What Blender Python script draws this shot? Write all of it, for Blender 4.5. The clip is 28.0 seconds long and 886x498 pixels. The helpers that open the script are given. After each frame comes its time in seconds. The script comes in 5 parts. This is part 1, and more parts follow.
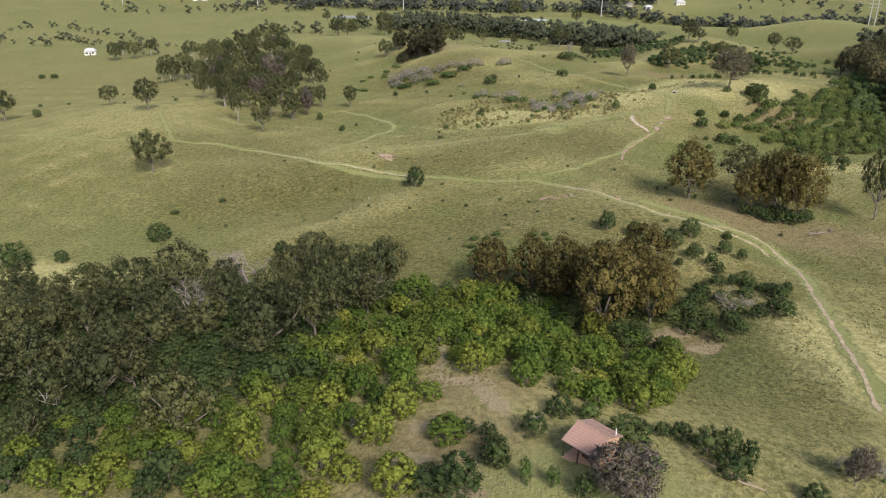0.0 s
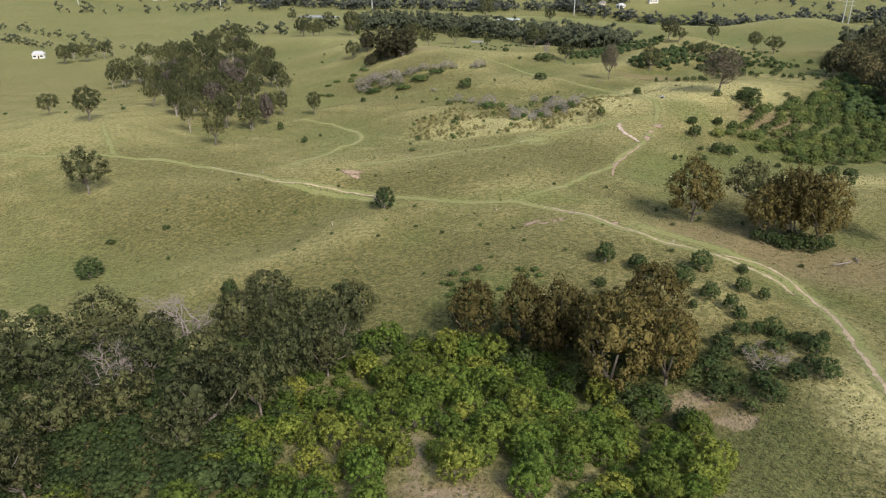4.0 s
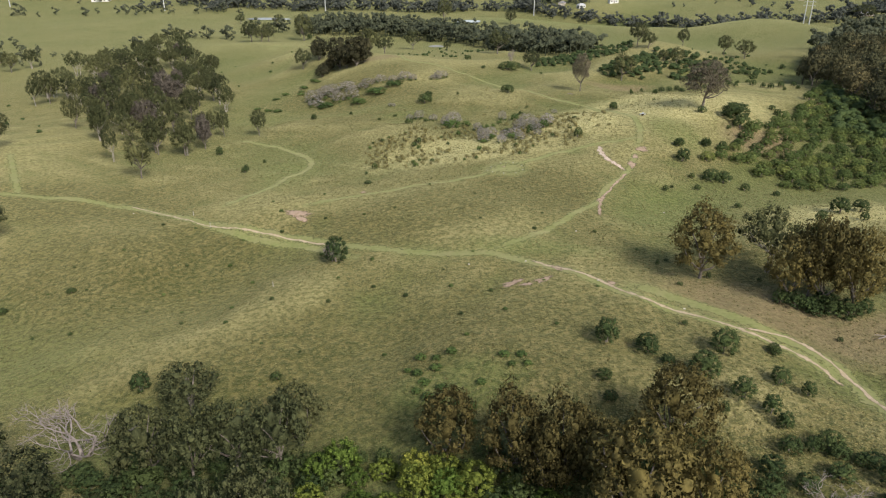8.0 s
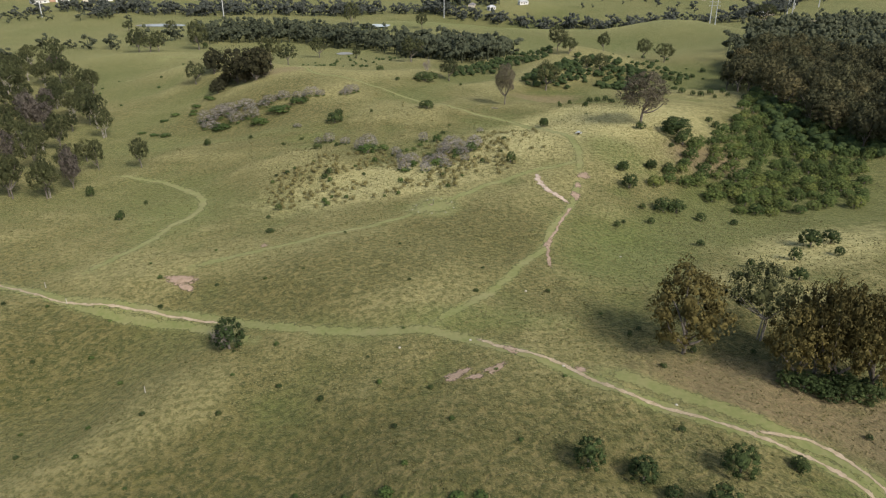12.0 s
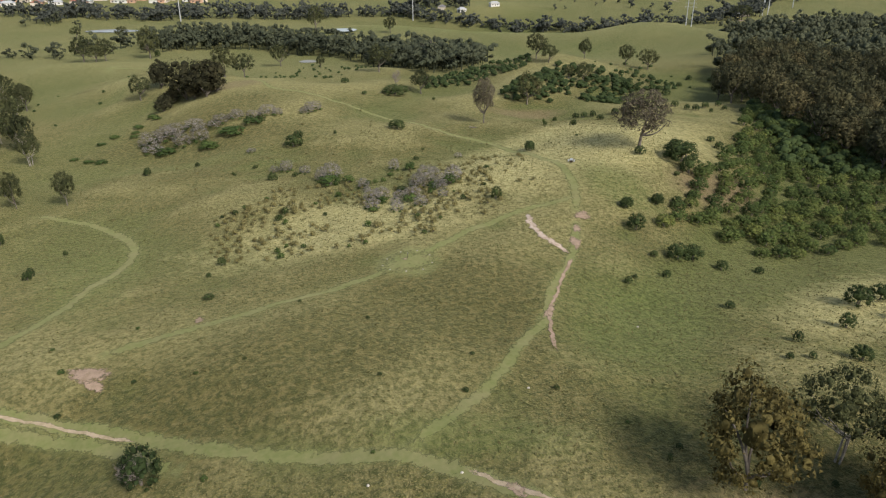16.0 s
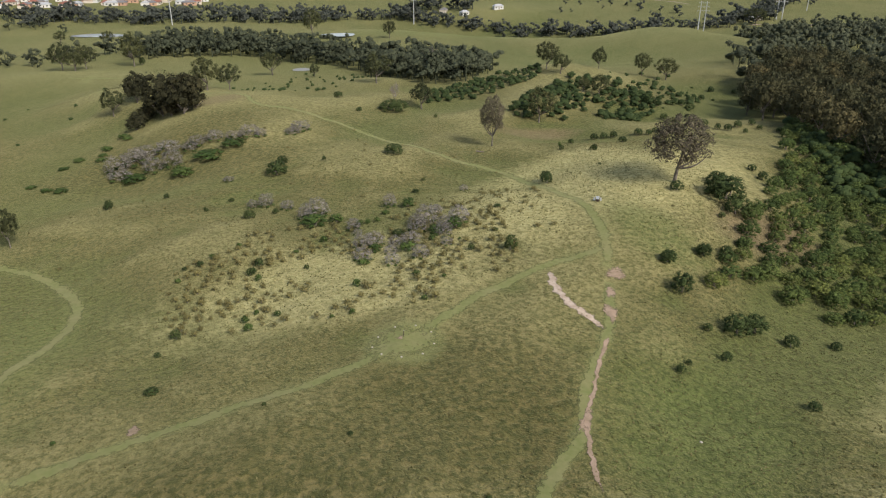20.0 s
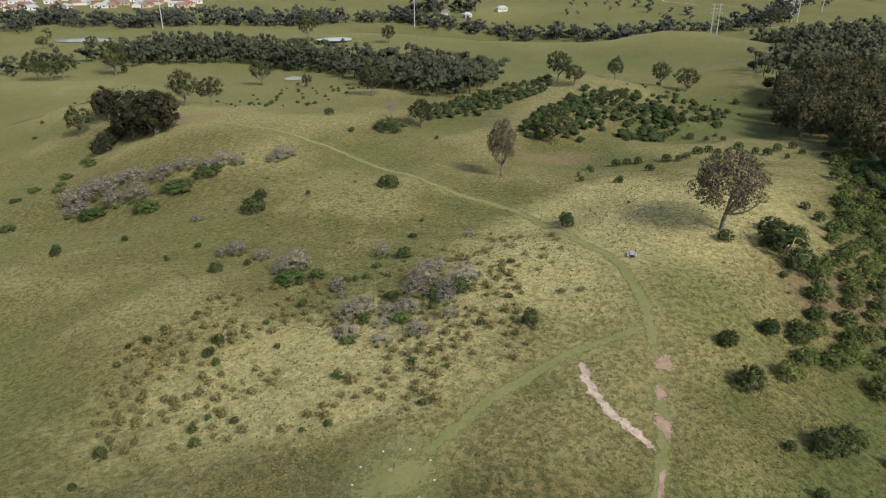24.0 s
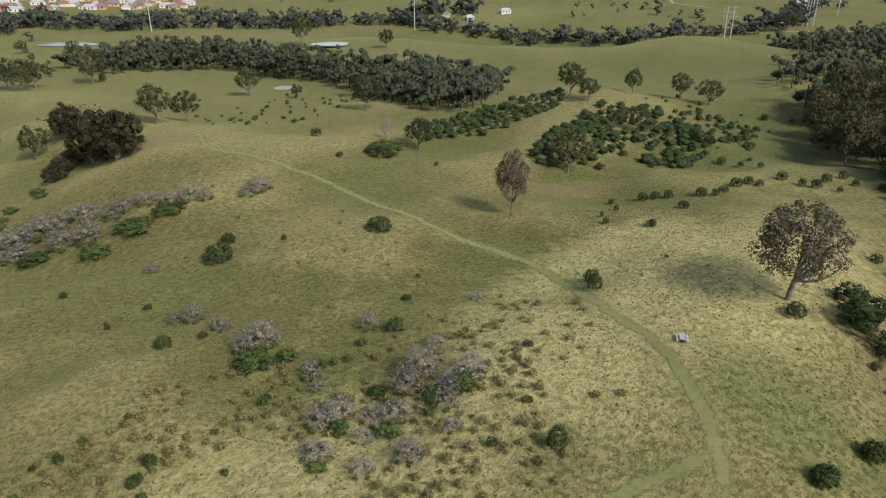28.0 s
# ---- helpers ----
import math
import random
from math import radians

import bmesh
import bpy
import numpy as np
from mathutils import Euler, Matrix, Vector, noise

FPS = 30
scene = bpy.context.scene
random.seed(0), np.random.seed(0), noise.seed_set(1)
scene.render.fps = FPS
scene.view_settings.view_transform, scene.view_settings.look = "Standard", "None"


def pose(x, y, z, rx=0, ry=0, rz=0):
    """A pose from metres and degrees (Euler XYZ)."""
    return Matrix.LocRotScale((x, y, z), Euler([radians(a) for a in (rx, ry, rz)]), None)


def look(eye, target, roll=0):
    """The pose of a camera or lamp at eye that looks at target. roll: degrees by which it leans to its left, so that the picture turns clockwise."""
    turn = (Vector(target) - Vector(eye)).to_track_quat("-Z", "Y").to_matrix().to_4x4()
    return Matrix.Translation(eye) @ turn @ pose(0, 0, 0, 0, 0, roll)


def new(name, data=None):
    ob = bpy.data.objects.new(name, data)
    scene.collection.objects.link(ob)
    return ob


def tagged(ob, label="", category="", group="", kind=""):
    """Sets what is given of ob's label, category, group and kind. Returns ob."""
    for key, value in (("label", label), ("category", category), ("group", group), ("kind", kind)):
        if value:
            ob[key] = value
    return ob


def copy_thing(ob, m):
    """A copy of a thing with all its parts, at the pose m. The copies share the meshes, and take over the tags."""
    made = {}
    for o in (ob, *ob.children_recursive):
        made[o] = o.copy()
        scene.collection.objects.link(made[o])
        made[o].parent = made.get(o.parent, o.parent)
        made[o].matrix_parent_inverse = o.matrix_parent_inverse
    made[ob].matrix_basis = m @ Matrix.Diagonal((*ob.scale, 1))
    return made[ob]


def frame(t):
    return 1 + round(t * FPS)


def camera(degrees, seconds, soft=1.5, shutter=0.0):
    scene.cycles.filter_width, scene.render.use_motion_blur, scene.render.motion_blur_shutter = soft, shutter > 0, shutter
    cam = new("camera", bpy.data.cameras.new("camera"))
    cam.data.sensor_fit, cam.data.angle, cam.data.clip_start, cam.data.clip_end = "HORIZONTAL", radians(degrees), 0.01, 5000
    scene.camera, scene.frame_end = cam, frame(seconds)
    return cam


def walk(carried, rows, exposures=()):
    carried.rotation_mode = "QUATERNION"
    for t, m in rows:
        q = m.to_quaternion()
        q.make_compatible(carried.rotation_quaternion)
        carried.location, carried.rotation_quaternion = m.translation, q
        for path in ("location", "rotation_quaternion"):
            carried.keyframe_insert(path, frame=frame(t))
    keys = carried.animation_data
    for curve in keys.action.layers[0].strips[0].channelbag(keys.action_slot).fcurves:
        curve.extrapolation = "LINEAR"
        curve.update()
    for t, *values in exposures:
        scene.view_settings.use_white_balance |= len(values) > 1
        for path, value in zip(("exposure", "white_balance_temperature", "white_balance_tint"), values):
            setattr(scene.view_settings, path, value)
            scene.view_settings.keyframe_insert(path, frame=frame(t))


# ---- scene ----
cam = camera(64.13, 28.0, 1.15)


def fly(x, y, z, yaw, pitch, roll):
    """Drone pose: place, heading to the left of +y, pitch upwards and roll, in degrees."""
    return pose(x, y, z, 0, 0, yaw) @ pose(0, 0, 0, 90 + pitch) @ pose(0, 0, 0, 0, 0, roll)


# seconds, x, y, z, heading, pitch, roll
PATH = [
    (0.0, 0.00, 0.00, 60.82, 0.00, -23.68, -0.18),
    (0.5, -0.01, 2.00, 60.31, -0.07, -23.69, -0.13),
    (1.0, -0.04, 4.39, 59.90, -0.15, -23.68, -0.08),
    (1.5, -0.09, 6.97, 59.54, -0.24, -23.68, -0.04),
    (2.0, -0.11, 9.89, 59.33, -0.35, -23.69, -0.02),
    (2.5, -0.07, 12.83, 59.22, -1.61, -23.72, -0.08),
    (3.0, -0.05, 16.08, 59.24, -2.14, -23.73, -0.13),
    (3.5, -0.00, 19.27, 59.24, -2.21, -23.76, -0.15),
    (5.5, 0.48, 33.22, 59.66, -3.42, -23.85, -0.15),
    (6.0, 0.59, 36.93, 59.89, -4.06, -23.90, -0.17),
    (6.5, 0.69, 40.60, 60.13, -4.67, -23.94, -0.15),
    (7.0, 0.81, 44.37, 60.31, -5.29, -23.95, -0.11),
    (7.5, 1.01, 48.12, 60.40, -5.57, -23.96, -0.07),
    (8.0, 1.21, 52.02, 60.38, -5.72, -23.96, -0.05),
    (8.5, 1.46, 55.89, 60.31, -6.24, -23.96, -0.03),
    (9.0, 1.67, 59.84, 60.24, -7.04, -23.96, 0.04),
    (9.5, 1.98, 63.67, 60.18, -7.76, -23.97, 0.08),
    (10.0, 2.33, 67.58, 60.16, -8.86, -23.96, 0.07),
    (10.5, 2.75, 71.44, 60.13, -9.91, -23.95, 0.08),
    (11.0, 3.18, 75.39, 60.13, -11.00, -23.95, 0.12),
    (11.5, 3.68, 79.26, 60.07, -12.02, -23.95, 0.11),
    (12.0, 4.21, 83.16, 60.10, -12.93, -23.93, 0.10),
    (12.5, 4.86, 86.91, 60.13, -13.38, -23.96, 0.09),
    (14.5, 7.81, 101.95, 60.22, -14.53, -23.99, 0.05),
    (15.0, 8.59, 105.59, 60.20, -14.82, -23.97, 0.05),
    (15.5, 9.44, 109.16, 60.17, -15.08, -23.97, 0.02),
    (16.0, 10.27, 112.85, 60.13, -15.37, -23.94, 0.04),
    (16.5, 11.10, 116.47, 60.08, -15.45, -23.94, 0.04),
    (17.0, 11.95, 120.09, 60.01, -15.44, -23.90, 0.03),
    (17.5, 12.81, 123.63, 59.97, -15.42, -23.91, 0.05),
    (18.0, 13.74, 127.34, 59.96, -15.39, -23.89, 0.06),
    (18.5, 14.66, 130.99, 59.91, -15.39, -23.90, 0.09),
    (19.0, 15.66, 134.71, 59.85, -15.35, -23.88, 0.09),
    (19.5, 16.68, 138.35, 59.83, -15.31, -23.89, 0.06),
    (20.0, 17.66, 141.99, 59.86, -15.27, -23.89, 0.07),
    (20.5, 18.59, 145.57, 59.90, -15.25, -23.91, 0.02),
    (21.0, 19.55, 149.23, 59.92, -15.23, -23.90, 0.02),
    (21.5, 20.53, 152.85, 59.94, -15.20, -23.91, 0.04),
    (23.5, 24.40, 167.33, 60.06, -15.12, -23.93, -0.02),
    (24.0, 25.39, 170.96, 60.11, -15.12, -23.95, -0.01),
    (24.5, 26.34, 174.50, 60.12, -15.12, -23.97, -0.00),
    (25.0, 27.36, 178.07, 60.08, -15.11, -23.94, 0.00),
    (25.5, 28.39, 181.72, 60.06, -15.08, -23.97, 0.01),
    (26.0, 29.38, 185.40, 60.02, -15.08, -23.97, -0.00),
    (26.5, 30.39, 188.99, 59.96, -15.07, -23.97, 0.01),
    (27.0, 31.43, 192.63, 59.96, -15.05, -23.95, 0.02),
    (27.5, 32.40, 196.25, 59.94, -15.05, -23.98, 0.05),
    (28.0, 33.40, 200.00, 59.93, -15.04, -23.98, 0.08),
]
walk(cam, [(t, fly(*p)) for t, *p in PATH], [(0, 0.58), (6, 0.58), (10, 0.45), (14, 0.27), (20, 0.22), (28, 0.16)])


# ---- sky and sun ----
def make_sky():
    world = bpy.data.worlds.new("sky")
    world.use_nodes = True
    scene.world = world
    nt = world.node_tree
    sky = nt.nodes.new("ShaderNodeTexSky")
    sky.sky_type = "NISHITA"
    sky.sun_disc = False
    sky.sun_elevation = radians(40)
    sky.sun_rotation = radians(154)
    sky.air_density = 1.2
    sky.dust_density = 3.0
    back = nt.nodes["Background"]
    back.inputs["Strength"].default_value = 0.12
    nt.links.new(sky.outputs[0], back.inputs[0])
    lamp = bpy.data.lights.new("sun", "SUN")
    lamp.energy = 3.0
    lamp.angle = radians(14)
    lamp.color = (1.0, 0.96, 0.89)
    sun = new("sun", lamp)
    sun.matrix_world = look((0, 0, 0), (-0.33, 0.69, -0.645))


make_sky()


# ---- node helpers ----
class Nodes:
    """Short hand for one node material."""

    def __init__(self, name):
        self.geo = self.tex = None
        self.mat = bpy.data.materials.new(name)
        self.mat.use_nodes = True
        self.tree = self.mat.node_tree
        self.tree.nodes.clear()
        self.out = self.tree.nodes.new("ShaderNodeOutputMaterial")

    def node(self, kind, **values):
        n = self.tree.nodes.new(kind)
        for key, value in values.items():
            n.inputs[key.replace("_", " ")].default_value = value
        return n

    def link(self, a, b):
        self.tree.links.new(a, b)

    def position(self):
        if self.geo is None:
            self.geo = self.tree.nodes.new("ShaderNodeNewGeometry")
        return self.geo.outputs["Position"]

    def noise(self, size, detail=3.0, rough=0.55, local=False):
        n = self.node("ShaderNodeTexNoise", Scale=1.0 / size, Detail=detail, Roughness=rough)
        if local:
            if self.tex is None:
                self.tex = self.tree.nodes.new("ShaderNodeTexCoord")
            self.link(self.tex.outputs["Object"], n.inputs["Vector"])
        else:
            self.link(self.position(), n.inputs["Vector"])
        return n.outputs["Fac"]

    def span(self, fac, a, b, lo=0.0, hi=1.0):
        n = self.node("ShaderNodeMapRange")
        n.inputs[1].default_value, n.inputs[2].default_value = a, b
        n.inputs[3].default_value, n.inputs[4].default_value = lo, hi
        self.link(fac, n.inputs[0])
        return n.outputs[0]

    def mix(self, fac, a, b, blend="MIX"):
        n = self.tree.nodes.new("ShaderNodeMix")
        n.data_type, n.blend_type = "RGBA", blend
        for value, socket in ((fac, n.inputs[0]), (a, n.inputs[6]), (b, n.inputs[7])):
            if isinstance(value, (int, float)):
                socket.default_value = value
            elif isinstance(value, tuple):
                socket.default_value = (*value, 1.0)
            else:
                self.link(value, socket)
        return n.outputs[2]

    def math(self, op, a, b=0.0):
        n = self.tree.nodes.new("ShaderNodeMath")
        n.operation = op
        for value, socket in ((a, n.inputs[0]), (b, n.inputs[1])):
            if isinstance(value, (int, float)):
                socket.default_value = value
            else:
                self.link(value, socket)
        return n.outputs[0]

    def attribute(self, name):
        n = self.tree.nodes.new("ShaderNodeAttribute")
        n.attribute_name = name
        return n.outputs["Fac"]

    def random(self):
        return self.tree.nodes.new("ShaderNodeObjectInfo").outputs["Random"]

    def island(self):
        self.position()
        return self.geo.outputs["Random Per Island"]

    def finish(self, colour, rough=0.8, metal=0.0, bump=None, depth=0.1, thin=0.0, gloss=0.3, fuzz=0.0):
        b = self.node("ShaderNodeBsdfPrincipled", Roughness=rough, Metallic=metal)
        b.inputs["Specular IOR Level"].default_value = gloss
        if fuzz:
            b.inputs["Sheen Weight"].default_value = fuzz
            b.inputs["Sheen Roughness"].default_value = 0.45
            b.inputs["Sheen Tint"].default_value = (0.85, 0.8, 0.38, 1.0)
        if isinstance(colour, tuple):
            b.inputs["Base Color"].default_value = (*colour, 1.0)
        else:
            self.link(colour, b.inputs["Base Color"])
        if bump is not None:
            n = self.node("ShaderNodeBump", Strength=1.0, Distance=depth)
            self.link(bump, n.inputs["Height"])
            self.link(n.outputs[0], b.inputs["Normal"])
        last = b.outputs[0]
        if thin:
            t = self.tree.nodes.new("ShaderNodeBsdfTranslucent")
            if isinstance(colour, tuple):
                t.inputs[0].default_value = (*colour, 1.0)
            else:
                self.link(colour, t.inputs[0])
            m = self.tree.nodes.new("ShaderNodeMixShader")
            m.inputs[0].default_value = thin
            self.link(last, m.inputs[1])
            self.link(t.outputs[0], m.inputs[2])
            last = m.outputs[0]
        self.link(last, self.out.inputs[0])
        return self.mat


# ---- materials ----
def grass_colour(n):
    """Rough pasture: olive and strawy tussocks over several scales."""
    wide, field, patch, tuft, blade = n.noise(70, 2), n.noise(17, 4), n.noise(4.2, 4, 0.65), n.noise(0.95, 4, 0.65), n.noise(0.3, 2)
    c = n.mix(n.span(field, 0.38, 0.62), (0.094, 0.084, 0.027), (0.144, 0.122, 0.044))
    c = n.mix(n.span(wide, 0.4, 0.62, 0, 0.55), c, (0.116, 0.118, 0.036))
    c = n.mix(n.span(patch, 0.45, 0.66, 0, 0.75), c, (0.205, 0.17, 0.072))
    clump = n.noise(2.4, 4, 0.7)
    c = n.mix(n.span(clump, 0.46, 0.62, 0, 0.6), c, (0.076, 0.07, 0.023))
    c = n.mix(n.span(tuft, 0.47, 0.6, 0, 0.95), c, (0.042, 0.05, 0.016))
    c = n.mix(n.span(blade, 0.52, 0.7, 0, 0.75), c, (0.285, 0.242, 0.108))
    c = n.mix(n.span(n.noise(0.5, 4, 0.7), 0.52, 0.64, 0, 0.8), c, (0.045, 0.055, 0.016))
    return c, tuft, blade


def ground_material():
    n = Nodes("pasture")
    c, tuft, blade = grass_colour(n)
    ragged = n.noise(2.2, 4)

    def area(name, lo=0.35, hi=0.65):
        return n.span(n.math("ADD", n.attribute(name), n.math("MULTIPLY", n.math("SUBTRACT", ragged, 0.5), 0.9)), lo, hi)

    # Crests lighter, hollows darker: shading of the relief carried by the grass colour.
    c = n.mix(n.math("MULTIPLY", n.attribute("crest"), 0.65), c, n.mix(n.span(tuft, 0.42, 0.58), (0.3, 0.265, 0.12), (0.14, 0.13, 0.05)))
    c = n.mix(n.math("MULTIPLY", n.attribute("hollow"), 0.8), c, n.mix(n.span(tuft, 0.42, 0.58), (0.095, 0.115, 0.034), (0.05, 0.062, 0.018)))
    c = n.mix(n.math("MULTIPLY", area("straw_sun", 0.2, 0.9), 0.85), c, n.mix(n.span(tuft, 0.38, 0.62), (0.5, 0.445, 0.215), (0.3, 0.27, 0.11)))
    c = n.mix(n.math("MULTIPLY", area("rank_shade", 0.2, 0.9), 0.85), c, n.mix(n.span(tuft, 0.42, 0.58), n.mix(n.span(n.noise(2.0, 4, 0.7), 0.42, 0.6), (0.088, 0.08, 0.026), (0.155, 0.125, 0.05)), (0.045, 0.05, 0.016)))
    c = n.mix(n.math("MULTIPLY", n.attribute("green"), 0.55), c, n.mix(n.span(n.noise(40, 6, 0.7), 0.38, 0.62), (0.07, 0.098, 0.03), (0.145, 0.148, 0.058)))
    c = n.mix(n.math("MULTIPLY", area("lush", 0.2, 0.9), 0.65), c, n.mix(n.span(tuft, 0.42, 0.6), (0.125, 0.15, 0.045), (0.06, 0.085, 0.022)))
    c = n.mix(n.math("MULTIPLY", area("brown", 0.2, 0.9), 0.8), c, n.mix(n.span(tuft, 0.35, 0.65), (0.2, 0.145, 0.085), (0.13, 0.1, 0.055)))
    c = n.mix(n.math("MULTIPLY", area("mown", 0.25, 0.8), 0.7), c, n.mix(n.span(tuft, 0.4, 0.7), (0.16, 0.178, 0.064), (0.21, 0.205, 0.092)))
    c = n.mix(area("bare", 0.4, 0.6), c, n.mix(n.span(tuft, 0.35, 0.65), (0.28, 0.205, 0.145), (0.2, 0.165, 0.095)))
    height = n.math("ADD", n.math("MULTIPLY", tuft, 1.0), n.math("MULTIPLY", blade, 0.35))
    return n.finish(c, 0.95, bump=height, depth=0.6, gloss=0.1, fuzz=0.2)


def ragged(n, shader_mat):
    """Let a laid strip thin out into the grass along its edge."""
    last = n.out.inputs[0].links[0].from_socket
    clear = n.tree.nodes.new("ShaderNodeBsdfTransparent")
    m = n.tree.nodes.new("ShaderNodeMixShader")
    edge = n.math("ADD", n.attribute("edge"), n.math("MULTIPLY", n.math("SUBTRACT", n.noise(0.7, 4, 0.65), 0.5), 1.5))
    n.link(n.span(edge, 0.3, 0.62), m.inputs[0])
    n.link(clear.outputs[0], m.inputs[1])
    n.link(last, m.inputs[2])
    n.link(m.outputs[0], n.out.inputs[0])
    return shader_mat


def path_material():
    n = Nodes("mown_grass")
    tuft, blade, patch = n.noise(0.8, 3), n.noise(0.2, 2), n.noise(6, 3)
    c = n.mix(n.span(tuft, 0.35, 0.68), (0.147, 0.164, 0.057), (0.2, 0.197, 0.082))
    c = n.mix(n.span(patch, 0.45, 0.72, 0, 0.6), c, (0.225, 0.2, 0.1))
    c = n.mix(n.span(blade, 0.55, 0.8, 0, 0.4), c, (0.09, 0.11, 0.035))
    return ragged(n, n.finish(c, 0.95, bump=tuft, depth=0.08, gloss=0.1, fuzz=0.22))


def soil_material(name, a, b):
    n = Nodes(name)
    lump, grit = n.noise(1.1, 4), n.noise(0.16, 3)
    c = n.mix(n.span(lump, 0.35, 0.66), a, b)
    c = n.mix(n.span(grit, 0.5, 0.75, 0, 0.5), c, tuple(v * 0.6 for v in b))
    return ragged(n, n.finish(c, 0.95, bump=n.math("ADD", lump, n.math("MULTIPLY", grit, 0.3)), depth=0.15, gloss=0.1))


def leaf_material(name, dark, mid, light, spread=1.0, thin=0.22):
    """Foliage: each leaf varies a little, each plant more."""
    n = Nodes(name)
    own = n.random()
    plant = n.math("MULTIPLY", n.math("POWER", own, 1.8), spread)
    c = n.mix(plant, mid, light)
    c = n.mix(n.span(n.math("FRACT", n.math("MULTIPLY", own, 13.7)), 0.3, 1.0, 0, 0.75), c, dark)
    c = n.mix(n.span(n.island(), 0, 1, 0.0, 0.65), c, dark)
    c = n.mix(n.span(n.noise(1.3, 2), 0.52, 0.72, 0, 0.35), c, dark)
    return n.finish(c, 0.75, thin=thin, gloss=0.15)


def bark_material(name, a, b):
    n = Nodes(name)
    c = n.mix(n.span(n.noise(0.7, 4), 0.35, 0.65), a, b)
    return n.finish(c, 0.9, bump=n.noise(0.12, 3), depth=0.03)


def plain_material(name, a, b, size=0.5, rough=0.7, metal=0.0, bump=0.01):
    n = Nodes(name)
    grain = n.noise(size, 4, local=True)
    return n.finish(n.mix(n.span(grain, 0.3, 0.7), a, b), rough, metal, bump=grain, depth=bump)


PASTURE = ground_material()
MOWN = path_material()
PINK_SOIL = soil_material("pink_clay", (0.37, 0.27, 0.2), (0.27, 0.2, 0.135))
PALE_SOIL = soil_material("pale_clay", (0.52, 0.42, 0.335), (0.37, 0.285, 0.215))
TRACK_SOIL = soil_material("track_dust", (0.43, 0.34, 0.24), (0.3, 0.24, 0.15))
LEAF_SHRUB = leaf_material("thicket_leaf", (0.07, 0.115, 0.024), (0.165, 0.245, 0.046), (0.42, 0.41, 0.08), 0.95, 0.4)
LEAF_BUSH = leaf_material("bush_leaf", (0.035, 0.055, 0.02), (0.078, 0.112, 0.038), (0.13, 0.158, 0.052), 0.7, 0.3)
LEAF_GUM = leaf_material("gum_leaf", (0.05, 0.058, 0.027), (0.105, 0.118, 0.05), (0.2, 0.195, 0.08), 0.9, 0.35)
LEAF_BROWN = leaf_material("brown_gum_leaf", (0.075, 0.064, 0.023), (0.165, 0.14, 0.048), (0.25, 0.195, 0.062), 0.7, 0.35)
# Darker than the near gums: rusty tone with some cloud shade in the colour.
LEAF_RUST = leaf_material("rusty_gum_leaf", (0.032, 0.034, 0.018), (0.07, 0.068, 0.034), (0.125, 0.1, 0.046), 0.7, 0.3)
LEAF_PALE = leaf_material("pale_gum_leaf", (0.11, 0.095, 0.066), (0.2, 0.172, 0.12), (0.28, 0.24, 0.165), 0.6, 0.3)
LEAF_GREY = leaf_material("dead_twig", (0.27, 0.24, 0.212), (0.42, 0.38, 0.345), (0.53, 0.49, 0.45), 0.7, 0.4)
LEAF_TAWNY = leaf_material("tawny_leaf", (0.22, 0.195, 0.078), (0.34, 0.3, 0.125), (0.44, 0.39, 0.19), 0.8, 0.5)
LEAF_ASH = leaf_material("ashen_twig", (0.08, 0.068, 0.056), (0.15, 0.128, 0.104), (0.21, 0.18, 0.15), 0.7, 0.2)
LEAF_LOW = leaf_material("weed_leaf", (0.05, 0.08, 0.024), (0.095, 0.145, 0.038), (0.15, 0.2, 0.055), 0.8)
LEAF_FOREST = leaf_material("forest_leaf", (0.05, 0.054, 0.028), (0.105, 0.104, 0.05), (0.19, 0.155, 0.07), 0.9, 0.3)
LEAF_SLOPE = leaf_material("slope_leaf", (0.06, 0.09, 0.029), (0.14, 0.19, 0.056), (0.27, 0.29, 0.08), 0.9, 0.35)
# Leaf tones greyed for the far tree lines: distance haze put into the colour.
LEAF_HAZY = leaf_material("hazed_leaf", (0.055, 0.064, 0.054), (0.095, 0.104, 0.085), (0.14, 0.142, 0.108), 0.6, 0.3)
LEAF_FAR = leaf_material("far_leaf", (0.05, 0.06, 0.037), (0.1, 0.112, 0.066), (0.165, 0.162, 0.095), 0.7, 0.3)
BARK = bark_material("grey_bark", (0.21, 0.18, 0.15), (0.1, 0.085, 0.07))
PALE_BARK = bark_material("pale_bark", (0.42, 0.38, 0.33), (0.22, 0.19, 0.16))
DEAD_WOOD = bark_material("dead_wood", (0.3, 0.26, 0.235), (0.17, 0.14, 0.125))


# ---- the lie of the land ----
# x, y, radius, height of the rises and hollows
HILLS = []
HILLS += [
    (176, -100, 240, 16.8), (320, -100, 100, -5.3), (524, -100, 70, -1.6), (-100, -100, 50, 1.2), (96, -100, 36, -1.3),
    (-400, -58, 70, -1.3), (170, -40, 50, -3.6), (-11, -35, 36, 4.6), (53, 7, 36, 2.1), (-140, 7, 36, -1.1),
    (-48, 43, 15, 1.4), (4, 45, 27, 8.0), (56, 56, 20, 2.0), (7, 87, 15, 3.8), (-70, 87, 15, -1.6),
    (62, 87, 15, 1.4), (-140, 94, 36, -3.9), (29, 98, 15, -4.3), (-37, 109, 15, 2.2), (85, 110, 27, 1.4),
    (-4, 128, 20, -5.0), (51, 131, 11, 0.9),
]
